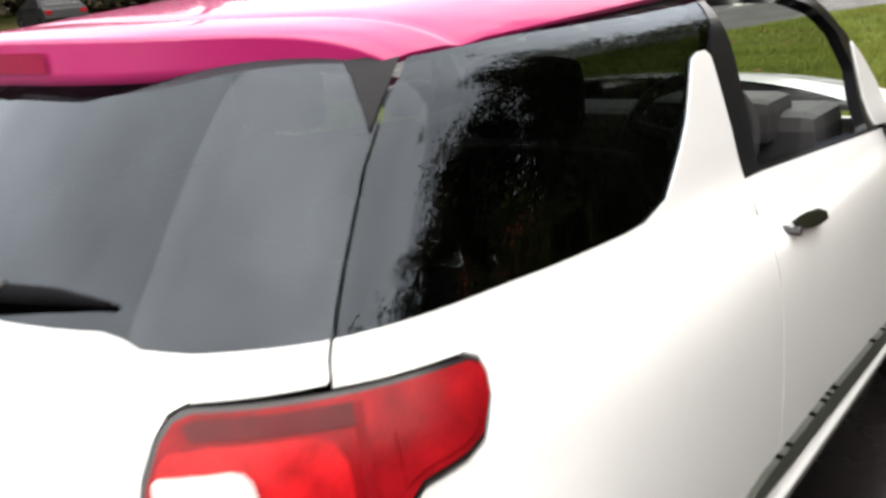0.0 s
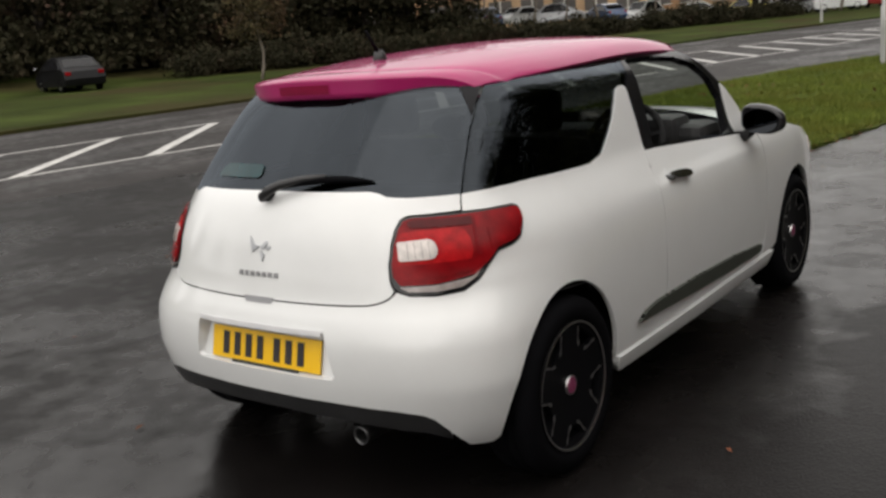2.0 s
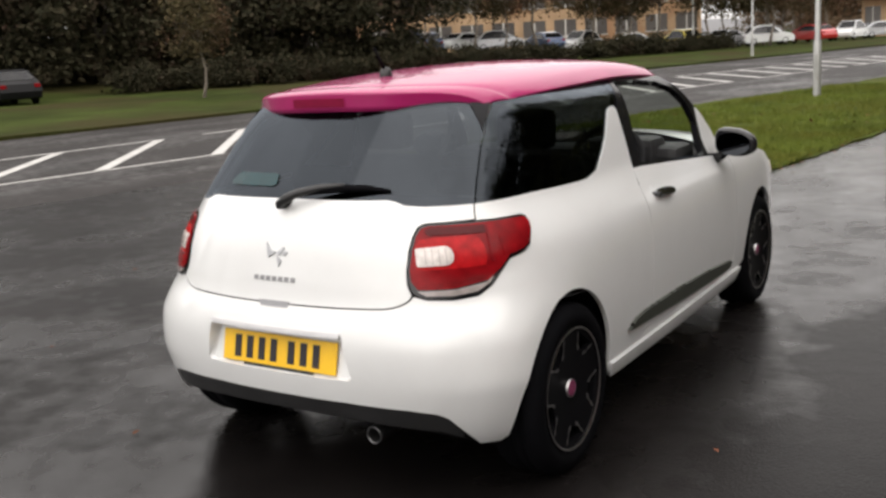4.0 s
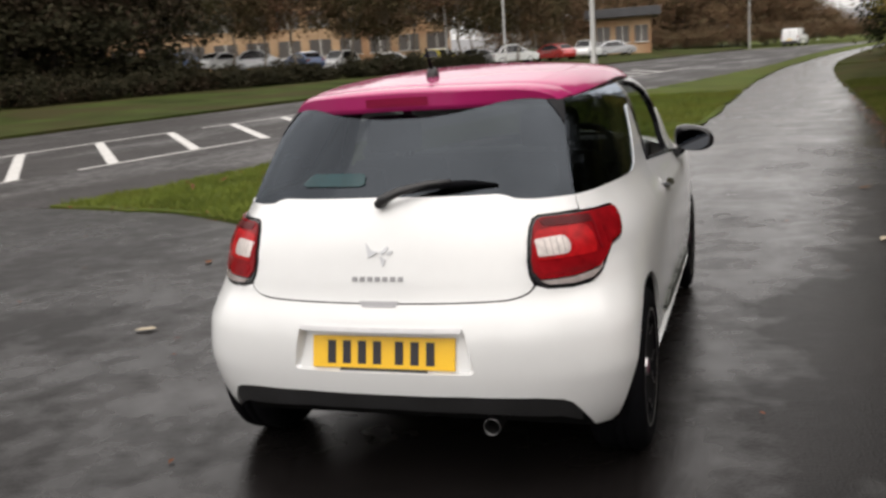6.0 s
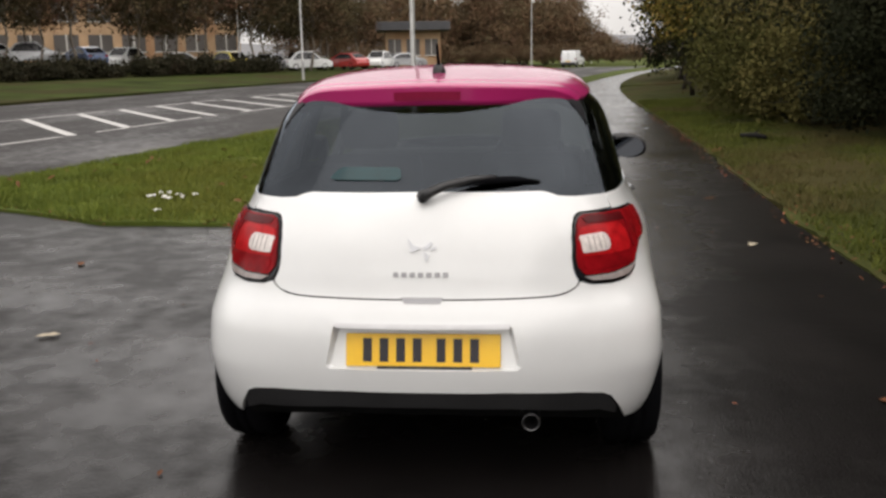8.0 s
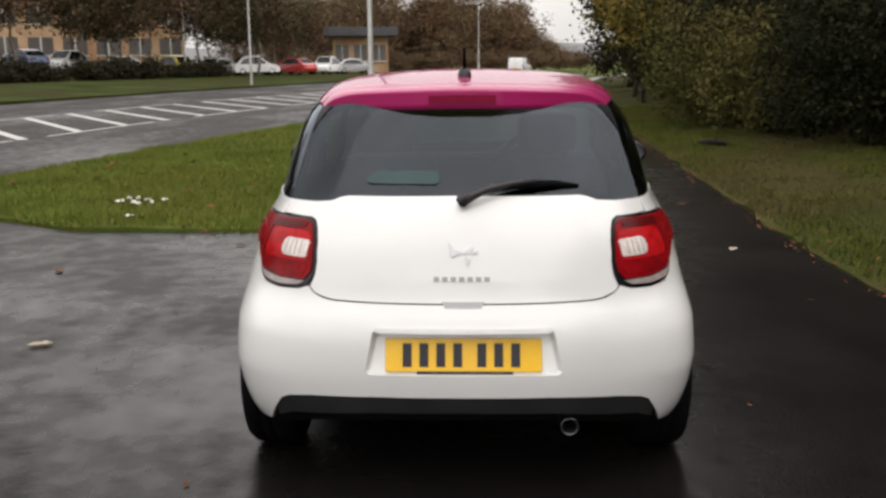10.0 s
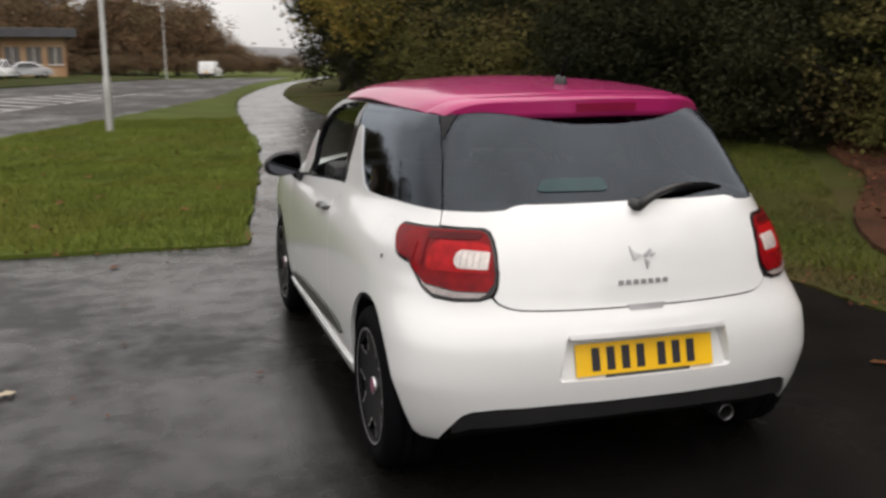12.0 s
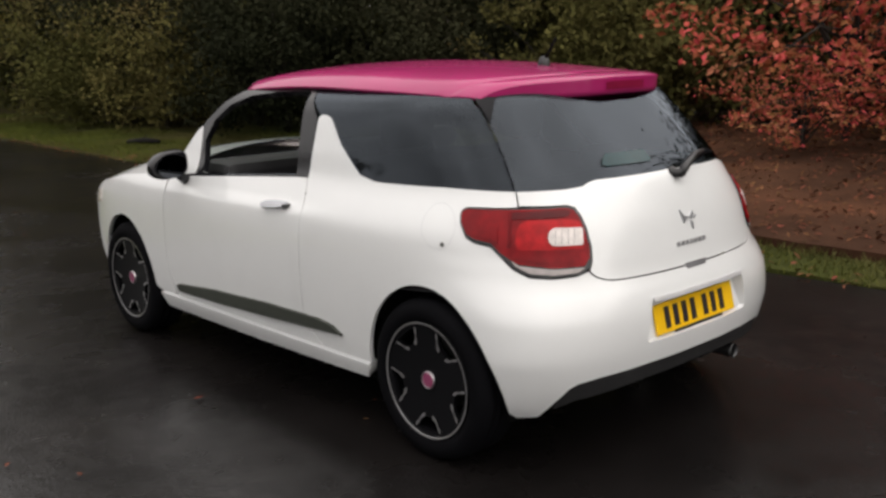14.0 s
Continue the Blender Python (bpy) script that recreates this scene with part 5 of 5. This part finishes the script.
places = [(float(x), float(y), float(R.uniform(0, 360)), float(R.uniform(.85, 1.2)), float(R.uniform(.85, 1.1))) for x, y in
          [(-38, 41), (-41, 36), (-40, 30), (-43, 25), (-45, 33), (-47, 40), (-45, 46), (-48, 27), (-52, 34), (-50, 20), (-54, 44), (-58, 28), (-46, 14), (-48, 6), (-44, -2), (-44, -14), (-46, -26), (-56, 14), (-62, 38), (-60, 50), (-66, 20), (-42, 48), (-44, -38), (-39, 35), (-43, 30), (-41, 44), (-47, 36), (-44, 20), (-51, 30), (-55, 37), (-49, 45), (-58, 21), (-64, 30), (-70, 42), (-72, 26), (-35.5, 45.5), (-37.5, 43.5), (-33.4, 47.5), (-39, 47)]]
spread_out(far_dark, places, verge_height)
hedge_line = curve_at([(-35.2, 28), (-33.5, 34), (-31.5, 42), (-28.5, 52), (-25, 62), (-21, 73)], 26)
spread_out(hedge_bush, [(float(x + R.normal(0, .3)), float(y), float(R.uniform(0, 360)), float(R.uniform(.9, 1.3)), float(R.uniform(.75, 1.05))) for x, y in hedge_line], verge_height)

for x, y, turn, size, tall in [(float(x), float(y), float(R.uniform(0, 360)), float(R.uniform(1.9, 2.6)), float(R.uniform(.8, 1.1))) for x, y in
                               [(-40, 40), (-40.5, 36), (-41, 32), (-41.5, 28.5), (-44.5, 23), (-44.5, 18), (-43, 44), (-46, 12), (-46, 5), (-46, -3), (-45, -12), (-36.5, 45), (-34, 47), (-46, 48), (-50, 38), (-50, 24), (-43, 20.5), (-43.5, 15.5), (-43, 25.8), (-47, 20.5)]]:
    copy_thing(hedge_bush, spot(x, y, verge_height, turn, size, tall))

# leaf-strewn earth under the shrubs
edge = [(3.35, -6), (3.25, -3), (3.3, -1), (3.2, .6), (3.35, 1.6), (3.75, 2.6), (4.4, 3.6), (5.2, 4.4), (6.2, 5.6), (7.0, 7.2), (8.5, 9), (14, 9), (14, -12), (4.2, -12), (3.6, -9)]
earth = ground_patch("earth", ragged(edge, .07), lambda x, y: bank_height(x, y) + .05, EARTH, step=.5, edge=.3, skirt=.12)
tagged(earth, "brown earth strewn with fallen leaves under shrubs", "earth", kind="structure")


def scattered(name, label, outline, n, size, mat, height, lift=.012, seed=1, tilt=.35):
    r = np.random.default_rng(seed)
    a = np.array(outline)
    p = np.stack([r.uniform(a[:, 0].min(), a[:, 0].max(), n * 3), r.uniform(a[:, 1].min(), a[:, 1].max(), n * 3)], 1)
    p = p[inside(list(map(tuple, outline)), p)][:n]
    verts, faces = [], []
    for x, y in p:
        z = height(x, y) + lift
        t, s = r.uniform(0, 2 * math.pi), size * r.uniform(.5, 1.3)
        u = np.array([math.cos(t), math.sin(t), r.normal(0, tilt)]) * s
        w = np.array([-math.sin(t), math.cos(t), r.normal(0, tilt)]) * s * .45
        c = np.array([x, y, z])
        i = len(verts)
        verts += [c - u * .5, c + w * .5 + [0, 0, s * .08], c + u * .5, c - w * .5 + [0, 0, s * .08]]
        faces += [(i, i + 1, i + 2), (i, i + 2, i + 3)]
    return tagged(from_lists(name, verts, faces, mat, smooth=False), label, "leaves", kind="stuff")


scattered("fallen_leaves", "fallen red brown leaves lying on the bank", [(3.3, -6), (3.3, 1), (4.5, 3.6), (7, 7), (9, 7), (9, -6)], 7500, .06, LITTER_LEAF, bank_height, .065, 2)
scattered("verge_leaves", "small brown leaves gathered along the edge of the footpath", [(2.55, -5), (2.5, 4), (2.7, 8), (3.2, 20), (3.7, 20), (3.1, 8), (2.95, 4), (3.0, -5)], 900, .05, LITTER_LEAF, lambda x, y: max(.004, bank_height(x, y)), .01, 6)
scattered("lawn_edge_leaves", "small brown leaves and bits along the lawn edge", [(-7.1, 6.0), (-4.9, 5.35), (-3.6, 4.6), (-2.2, 4.5), (-.8, 4.5), (-.7, 5.0), (-.2, 8), (.2, 12), (-.1, 12), (-.5, 8), (-.95, 4.95), (-2.2, 4.95), (-3.6, 5.0), (-4.9, 5.8), (-7.0, 6.4)], 900, .045, LITTER_LEAF, lambda x, y: max(.004, lawn_height(x, y)), .012, 8)
scattered("wet_leaves", "a few wet leaves stuck to the asphalt", [(-8, -5), (2.6, -5), (2.6, 9), (-.4, 8), (-.9, 4.6), (-7, 5)], 55, .045, LITTER_LEAF, lambda x, y: 0.004, .006, 3, .08)
scattered("lawn_leaves", "pale fallen leaves lying in the grass", [(-6.5, 6.5), (-1, 5), (0, 14), (-4, 16)], 70, .10, LITTER_LEAF, lawn_height, .06, 4)


def grass(name, label, outline, n, height, low, high, seed, mat=BLADE):
    r = np.random.default_rng(seed)
    a = np.array(outline)
    p = np.stack([r.uniform(a[:, 0].min(), a[:, 0].max(), n * 3), r.uniform(a[:, 1].min(), a[:, 1].max(), n * 3)], 1)
    p = p[inside(list(map(tuple, outline)), p)][:n]
    n = len(p)
    z = np.array([height(x, y) for x, y in p])
    t, h = r.uniform(0, 2 * math.pi, n), r.uniform(low, high, n)
    tuft = np.array([noise.noise((x * 1.6, y * 1.6, 9)) for x, y in p])
    h = h * (1 + .6 * tuft)
    b = np.concatenate([p, z[:, None] - .01], 1)
    side = np.stack([np.cos(t), np.sin(t), 0 * t], 1) * .0075
    tip = b + np.stack([r.normal(0, .4, n) * h, r.normal(0, .4, n) * h, h], 1)
    v = np.stack([b - side, b + side, tip], 1).reshape(-1, 3)
    f = np.arange(3 * n).reshape(-1, 3)
    return tagged(from_lists(name, v, f, mat, smooth=False), label, "grass", kind="stuff")


grass("lawn_grass", "rough green grass blades on the lawn verge", [(-.9, 4.75), (-.42, 8), (.15, 13), (-5.6, 13), (-6.4, 8.3), (-7.05, 6.25), (-4.9, 5.62), (-3.6, 4.82), (-2.2, 4.76)], 90000, lawn_height, .03, .085, 12)
grass("lawn_grass_far", "green grass blades further along the lawn verge", [(.15, 13), (.9, 24), (-3, 24), (-5.6, 13)], 36000, lawn_height, .04, .10, 13)
grass("path_grass", "short grass beside the footpath under trees", [(2.72, -6), (2.70, 4), (2.86, 7), (3.2, 14), (3.6, 26), (5.6, 26), (5.2, 12), (7.4, 9.2), (6.8, 7.4), (5.0, 4.6), (3.9, 3.0), (3.3, 1.4), (3.2, -6)], 70000, bank_height, .025, .075, 14, SHADED_BLADE)

# ---- street furniture and litter ----


def lamp_post(x, y, z0, h=8.0, label="tall grey steel street lamp standing on the grass verge"):
    root = thing("street_lamp", label, "street lamp", Matrix.Translation((x, y, z0)), "street lamps along the road")
    bm = bmesh.new()
    lathe(bm, [(-.2, .085), (1.2, .085), (1.25, .062), (h, .045)], 14, "Z")
    part("pole", bm, GALV, root, smooth=True)
    bm = bmesh.new()
    tube(bm, [(0, 0, h - .05), (-.35, 0, h + .12), (-.9, 0, h + .16)], [.04, .035, .03], 10)
    part("arm", bm, GALV, root, smooth=True)
    bm = bmesh.new()
    box(bm, -1.45, -.85, -.13, .13, h + .10, h + .22, .04)
    part("lamp_head", bm, GALV, root)
    bm = bmesh.new()
    box(bm, -.06, .06, -.092, -.075, .45, .95, .006)
    part("service_door", bm, GALV, root)
    return root


lamp_post(-2.44, 19.7, lawn_height(-2.4, 19.7))
lamp_post(-14.2, 58, .3)
lamp_post(.6, 112, 0)
lamp_post(10.0, 150, 0)
lamp_post(-23.2, 74, 1.2)


def paper(x, y, z, w, d, turn, seed):
    bm = bmesh.new()
    r = np.random.default_rng(seed)
    bmesh.ops.create_grid(bm, x_segments=6, y_segments=4, size=.5, matrix=Matrix.Translation((x, y, z + .045)) @ Matrix.Rotation(radians(turn), 4, "Z") @ Matrix.Diagonal((w, d, 1, 1)))
    for v in bm.verts:
        v.co.z += r.normal(0, .008)
    got = bmesh.ops.extrude_face_region(bm, geom=list(bm.faces))
    for v in got["geom"]:
        if isinstance(v, bmesh.types.BMVert):
            v.co.z += .003
    return tagged(part("paper_scrap", bm, PAPER), "crumpled white paper scrap lying in the grass", "litter", "litter")


paper(4.70, 6.49, bank_height(4.7, 6.49) + .01, .26, .13, 35, 1)
paper(-3.75, 6.35, lawn_height(-3.75, 6.35), .09, .06, 10, 2)
paper(-3.50, 6.22, lawn_height(-3.5, 6.22), .07, .05, 70, 3)
paper(-3.62, 6.55, lawn_height(-3.62, 6.55), .08, .04, 120, 4)
paper(-3.25, 5.25, lawn_height(-3.25, 5.25), .07, .05, 40, 5)


for i, (dx, dy) in enumerate(((0, 0), (.12, .10), (.22, -.06), (-.10, .16), (.05, -.14), (.30, .12))):
    paper(-3.58 + dx, 6.30 + dy, lawn_height(-3.58 + dx, 6.30 + dy) + .012, .05 + .012 * (i % 3), .03, 50 * i, 11 + i)


def leaf_on_ground(x, y, turn, s=.12):
    bm = bmesh.new()
    pts = [(-.5, 0), (-.2, .22), (.1, .16), (.2, .3), (.5, 0), (.2, -.3), (.1, -.16), (-.2, -.22)]
    top = [bm.verts.new((x + s * (p * math.cos(turn) - q * math.sin(turn)), y + s * (p * math.sin(turn) + q * math.cos(turn)), .010 + .02 * abs(q))) for p, q in pts]
    bm.faces.new(top)
    got = bmesh.ops.extrude_face_region(bm, geom=list(bm.faces))
    for v in got["geom"]:
        if isinstance(v, bmesh.types.BMVert):
            v.co.z += .002
    return tagged(part("fallen_leaf", bm, PALE_LEAF if s > .13 else LITTER_LEAF), "pale fallen leaf stuck to wet asphalt", "leaf", "single leaves on the asphalt")


for x, y, t, s in ((-2.31, 1.25, .4, .132), (2.09, 3.87, 1.2, .14), (-3.0, 3.1, 2.0, .12), (2.2, 6.3, .2, .12), (1.9, .4, 2.6, .1), (-1.9, 4.1, 1.0, .11)):
    leaf_on_ground(x, y, t, s)

bm = bmesh.new()
tube(bm, [(3.84, 12.55, .12), (3.93, 12.35, .14), (4.01, 12.15, .15), (4.10, 11.95, .14)], [.035, .05, .05, .03], 10)
tube(bm, [(3.96, 12.3, .16), (4.03, 12.32, .20), (4.07, 12.35, .23)], [.018, .012, .006], 7)
tagged(part("log", bm, WET_LOG, smooth=True), "dark wet log lying on the grass by shrubs", "log")

# ---- other vehicles ----


def side_loft(bm, profile, width, tuck, belt):
    """A closed body from its side outline: full width below the belt, leaning in above it, with rounded shoulders."""
    def wide(z, k):
        return (width / 2 - (tuck * max(0.0, z - belt))) * k
    cols = []
    cy, cz = np.mean([p[0] for p in profile]), np.mean([p[1] for p in profile])
    for k, shrink in ((-1, .955), (-.985, .985), (-.93, 1), (.93, 1), (.985, .985), (1, .955)):
        cols.append([bm.verts.new((wide(z, k), cy + (y - cy) * shrink, cz + (z - cz) * shrink)) for y, z in profile])
    n = len(profile)
    for a, b in zip(cols, cols[1:]):
        for i in range(n):
            bm.faces.new((a[i], a[(i + 1) % n], b[(i + 1) % n], b[i]))
    for c in (cols[0], cols[-1]):
        f = bm.faces.new(c)
        bmesh.ops.triangulate(bm, faces=[f])
    return bm


def flat_on_side(outline, x, thick, lean, belt):
    bm = bmesh.new()
    sg = 1 if x > 0 else -1
    o = [bm.verts.new((x - sg * lean * max(0, z - belt), y, z)) for y, z in outline]
    i = [bm.verts.new((x - sg * thick - sg * lean * max(0, z - belt), y, z)) for y, z in outline]
    bm.faces.new(o)
    bm.faces.new(i[::-1])
    for k in range(len(o)):
        bm.faces.new((o[k], o[(k + 1) % len(o)], i[(k + 1) % len(o)], i[k]))
    return bm


def plain_wheel(parent, x, y, r):
    bm = bmesh.new()
    sg = 1 if x > 0 else -1
    m = Matrix.Translation((x, y, r)) @ Matrix.Diagonal((sg, 1, 1, 1))
    lathe(bm, [(-.19, .001), (-.19, r * .8), (-.16, r), (-.04, r), (0, r * .88), (.004, r * .66), (-.02, r * .62)], 28, "X", m)
    w = part("wheel", bm, RUBBER, parent, smooth=True)
    bm = bmesh.new()
    lathe(bm, [(-.02, r * .63), (-.004, r * .60), (-.03, r * .3), (-.012, r * .16), (-.012, .001)], 28, "X", m)
    part("hub_cap", bm, RIM_CUT, w, smooth=True)


def parked_car(m, paint, label, group, tall=1.0):
    root = thing("parked_car", label, "car", m, group)
    prof = [(-2.0, .30), (-2.08, .55), (-2.0, .86), (-1.75, .98), (-1.15, 1.38 * tall), (-.6, 1.47 * tall), (.3, 1.46 * tall), (1.0, 1.02), (1.75, .88), (2.02, .68), (2.06, .4), (1.95, .26), (-1.9, .24)]
    bm = side_loft(bmesh.new(), prof, 1.72, .28, .9)
    part("body", bm, paint, root, smooth=False)
    for x in (-.872, .872):
        bm = flat_on_side([(-1.55, .96), (-1.08, 1.30 * tall), (-.55, 1.38 * tall), (.25, 1.37 * tall), (.82, 1.02), (.80, .96)], x, .03, .28, .9)
        part("side_window", bm, BLACK_GLOSS, root)
        for y in (-1.3, 1.28):
            plain_wheel(root, x * .985, y, .31)
    bm = bmesh.new()
    vs_ = [bm.verts.new(v) for v in ((-.70, -1.72, 1.02), (.70, -1.72, 1.02), (.62, -1.22, 1.37 * tall), (-.62, -1.22, 1.37 * tall))]
    bm.faces.new(vs_)
    bmesh.ops.solidify(bm, geom=list(bm.faces), thickness=.02)
    part("rear_window", bm, BLACK_GLOSS, root)
    bm = bmesh.new()
    vs_ = [bm.verts.new(v) for v in ((-.70, .98, 1.045), (.70, .98, 1.045), (.60, .38, 1.43 * tall), (-.60, .38, 1.43 * tall))]
    bm.faces.new(vs_)
    bmesh.ops.solidify(bm, geom=list(bm.faces), thickness=.02)
    part("windscreen", bm, BLACK_GLOSS, root)
    for x in (-.68, .68):
        bm = box(bmesh.new(), x - .12, x + .12, -2.06, -1.98, .70, .86, .02)
        part("tail_lamp", bm, RED_LENS, root)
    return root


rows = [(-45.5, 60.5, "silver"), (-41.5, 62.6, "blue"), (-39.2, 64.2, "white"), (-36.5, 66.0, "silver"), (-33.5, 68.0, "blue"), (-31.0, 69.5, "white"), (-27.5, 72.5, "white"), (-24.6, 75.2, "yellow"), (-21.8, 77.2, "silver"), (-19.0, 80.2, "white"), (-16.2, 84.0, "red"), (-14.0, 88.5, "white"), (-12.0, 93.0, "silver")]
for i, (x, y, c) in enumerate(rows):
    parked_car(spot(x, y, verge_height, -60 + 115 * (i % 3)), CAR_COLOURS[c], f"{c} car parked in a distant car park", "parked cars in the car park", 1.0 + .12 * (i % 2))
parked_car(spot(-35.3, 21.3, verge_height, 75), CAR_COLOURS["black"], "black car parked under dark trees beyond the verge", "parked cars in the car park")

van = thing("white_van", "small white panel van on the wet grey road", "van", Matrix.Translation((4.6, 104, -.004)) @ Matrix.Rotation(radians(-17), 4, "Z"))
vprof = [(0, .36), (-.03, .75), (.02, 1.2), (.12, 1.74), (.3, 1.81), (1.6, 1.83), (2.15, 1.77), (2.5, 1.58), (2.98, 1.16), (3.55, 1.02), (4.0, .88), (4.18, .65), (4.2, .34), (4.1, .24), (.1, .26)]
part("body", side_loft(bmesh.new(), vprof, 1.68, .10, 1.0), WHITE, van)
for x in (-.845, .845):
    part("side_window", flat_on_side([(1.98, 1.16), (2.02, 1.58), (2.22, 1.62), (2.42, 1.52), (2.86, 1.17)], x, .02, .10, 1.0), BLACK_GLOSS, van)
    part("rubbing_strip", flat_on_side([(1.05, .66), (1.05, .72), (3.0, .72), (3.0, .66)], x, .02, .10, 1.0), BLACK_PLASTIC, van)
    part("door_handle", flat_on_side([(2.05, .92), (2.05, .96), (2.22, .96), (2.22, .92)], x * 1.012, .02, .10, 1.0), BLACK_PLASTIC, van)
    part("arch_trim", flat_on_side([(.28, .26), (.34, .56), (.52, .70), (.80, .74), (1.08, .68), (1.25, .50), (1.30, .26)], x, .02, .10, 1.0), BLACK_PLASTIC, van)
    part("arch_trim", flat_on_side([(3.02, .26), (3.08, .52), (3.25, .66), (3.48, .70), (3.72, .64), (3.88, .48), (3.92, .26)], x, .02, .10, 1.0), BLACK_PLASTIC, van)
    part("tail_lamp", box(bmesh.new(), x * .97 - .05, x * .97 + .05, -.03, .06, .78, 1.05, .015), RED_LENS, van)
    part("door_mirror", box(bmesh.new(), x * 1.08 - .06, x * 1.08 + .06, 2.72, 2.82, 1.12, 1.30, .03), BLACK_PLASTIC, van)
    for y in (.80, 3.48):
        plain_wheel(van, x * 1.005, y, .31)
part("rear_bumper", box(bmesh.new(), -.83, .83, -.10, .12, .28, .55, .04), BLACK_PLASTIC, van)
part("number_plate", box(bmesh.new(), -.26, .26, -.05, -.03, .62, .73, .005), YELLOW, van)
bm = bmesh.new()
box(bm, -.008, .008, -.045, .0, .6, 1.7, 0)
part("door_joint", bm, DARK_GREY_TRIM, van)

# ---- buildings beyond the car park ----


def office(name, label, x0, y0, turn, length, depth, height, z0, bays, storeys=2, fascia=.5):
    root = thing(name, label, "building", Matrix.Translation((x0, y0, z0)) @ Matrix.Rotation(radians(turn), 4, "Z"))
    part("wall", box(bmesh.new(), 0, length, 0, depth, -1.5, height, 0), TAN_WALL, root)
    part("roof", box(bmesh.new(), -1.0, length + 1.0, -1.4, depth + .6, height, height + fascia, .05), DARK_ROOF, root)
    step = length / bays
    for k in range(storeys):
        for i in range(bays):
            a, zb = step * i + step * .14, 0.9 + k * 3.0
            w = part("window", box(bmesh.new(), a, a + step * .72, -.06, .02, zb, zb + 1.7, .01), BUILDING_GLASS, root)
            part("sill", box(bmesh.new(), a - .06, a + step * .72 + .06, -.16, .0, zb - .10, zb, .01), PALE_TRIM, w)
            part("mullion", box(bmesh.new(), a + step * .34, a + step * .38, -.09, -.05, zb, zb + 1.7, 0), PALE_TRIM, w)
    return root


office("office_building", "long tan brick office building behind parked cars", -66, 70, 40, 46, 14, 6.6, 1.5, 14)
office("corner_building", "tan building with a dark overhanging flat roof", -15.0, 100, 8, 5.9, 7, 3.5, .7, 3, 1, .9)


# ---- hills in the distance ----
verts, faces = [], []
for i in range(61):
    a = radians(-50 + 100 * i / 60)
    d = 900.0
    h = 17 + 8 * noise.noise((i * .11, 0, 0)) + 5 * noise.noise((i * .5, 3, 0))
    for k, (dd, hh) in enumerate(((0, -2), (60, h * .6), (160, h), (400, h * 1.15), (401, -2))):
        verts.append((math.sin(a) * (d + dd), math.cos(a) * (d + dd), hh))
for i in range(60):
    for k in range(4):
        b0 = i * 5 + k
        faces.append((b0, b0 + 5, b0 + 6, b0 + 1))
tagged(from_lists("distant_hill", verts, faces, HAZE_HILL), "wooded hills far beyond the road, painted pale for haze", "hill", kind="structure")
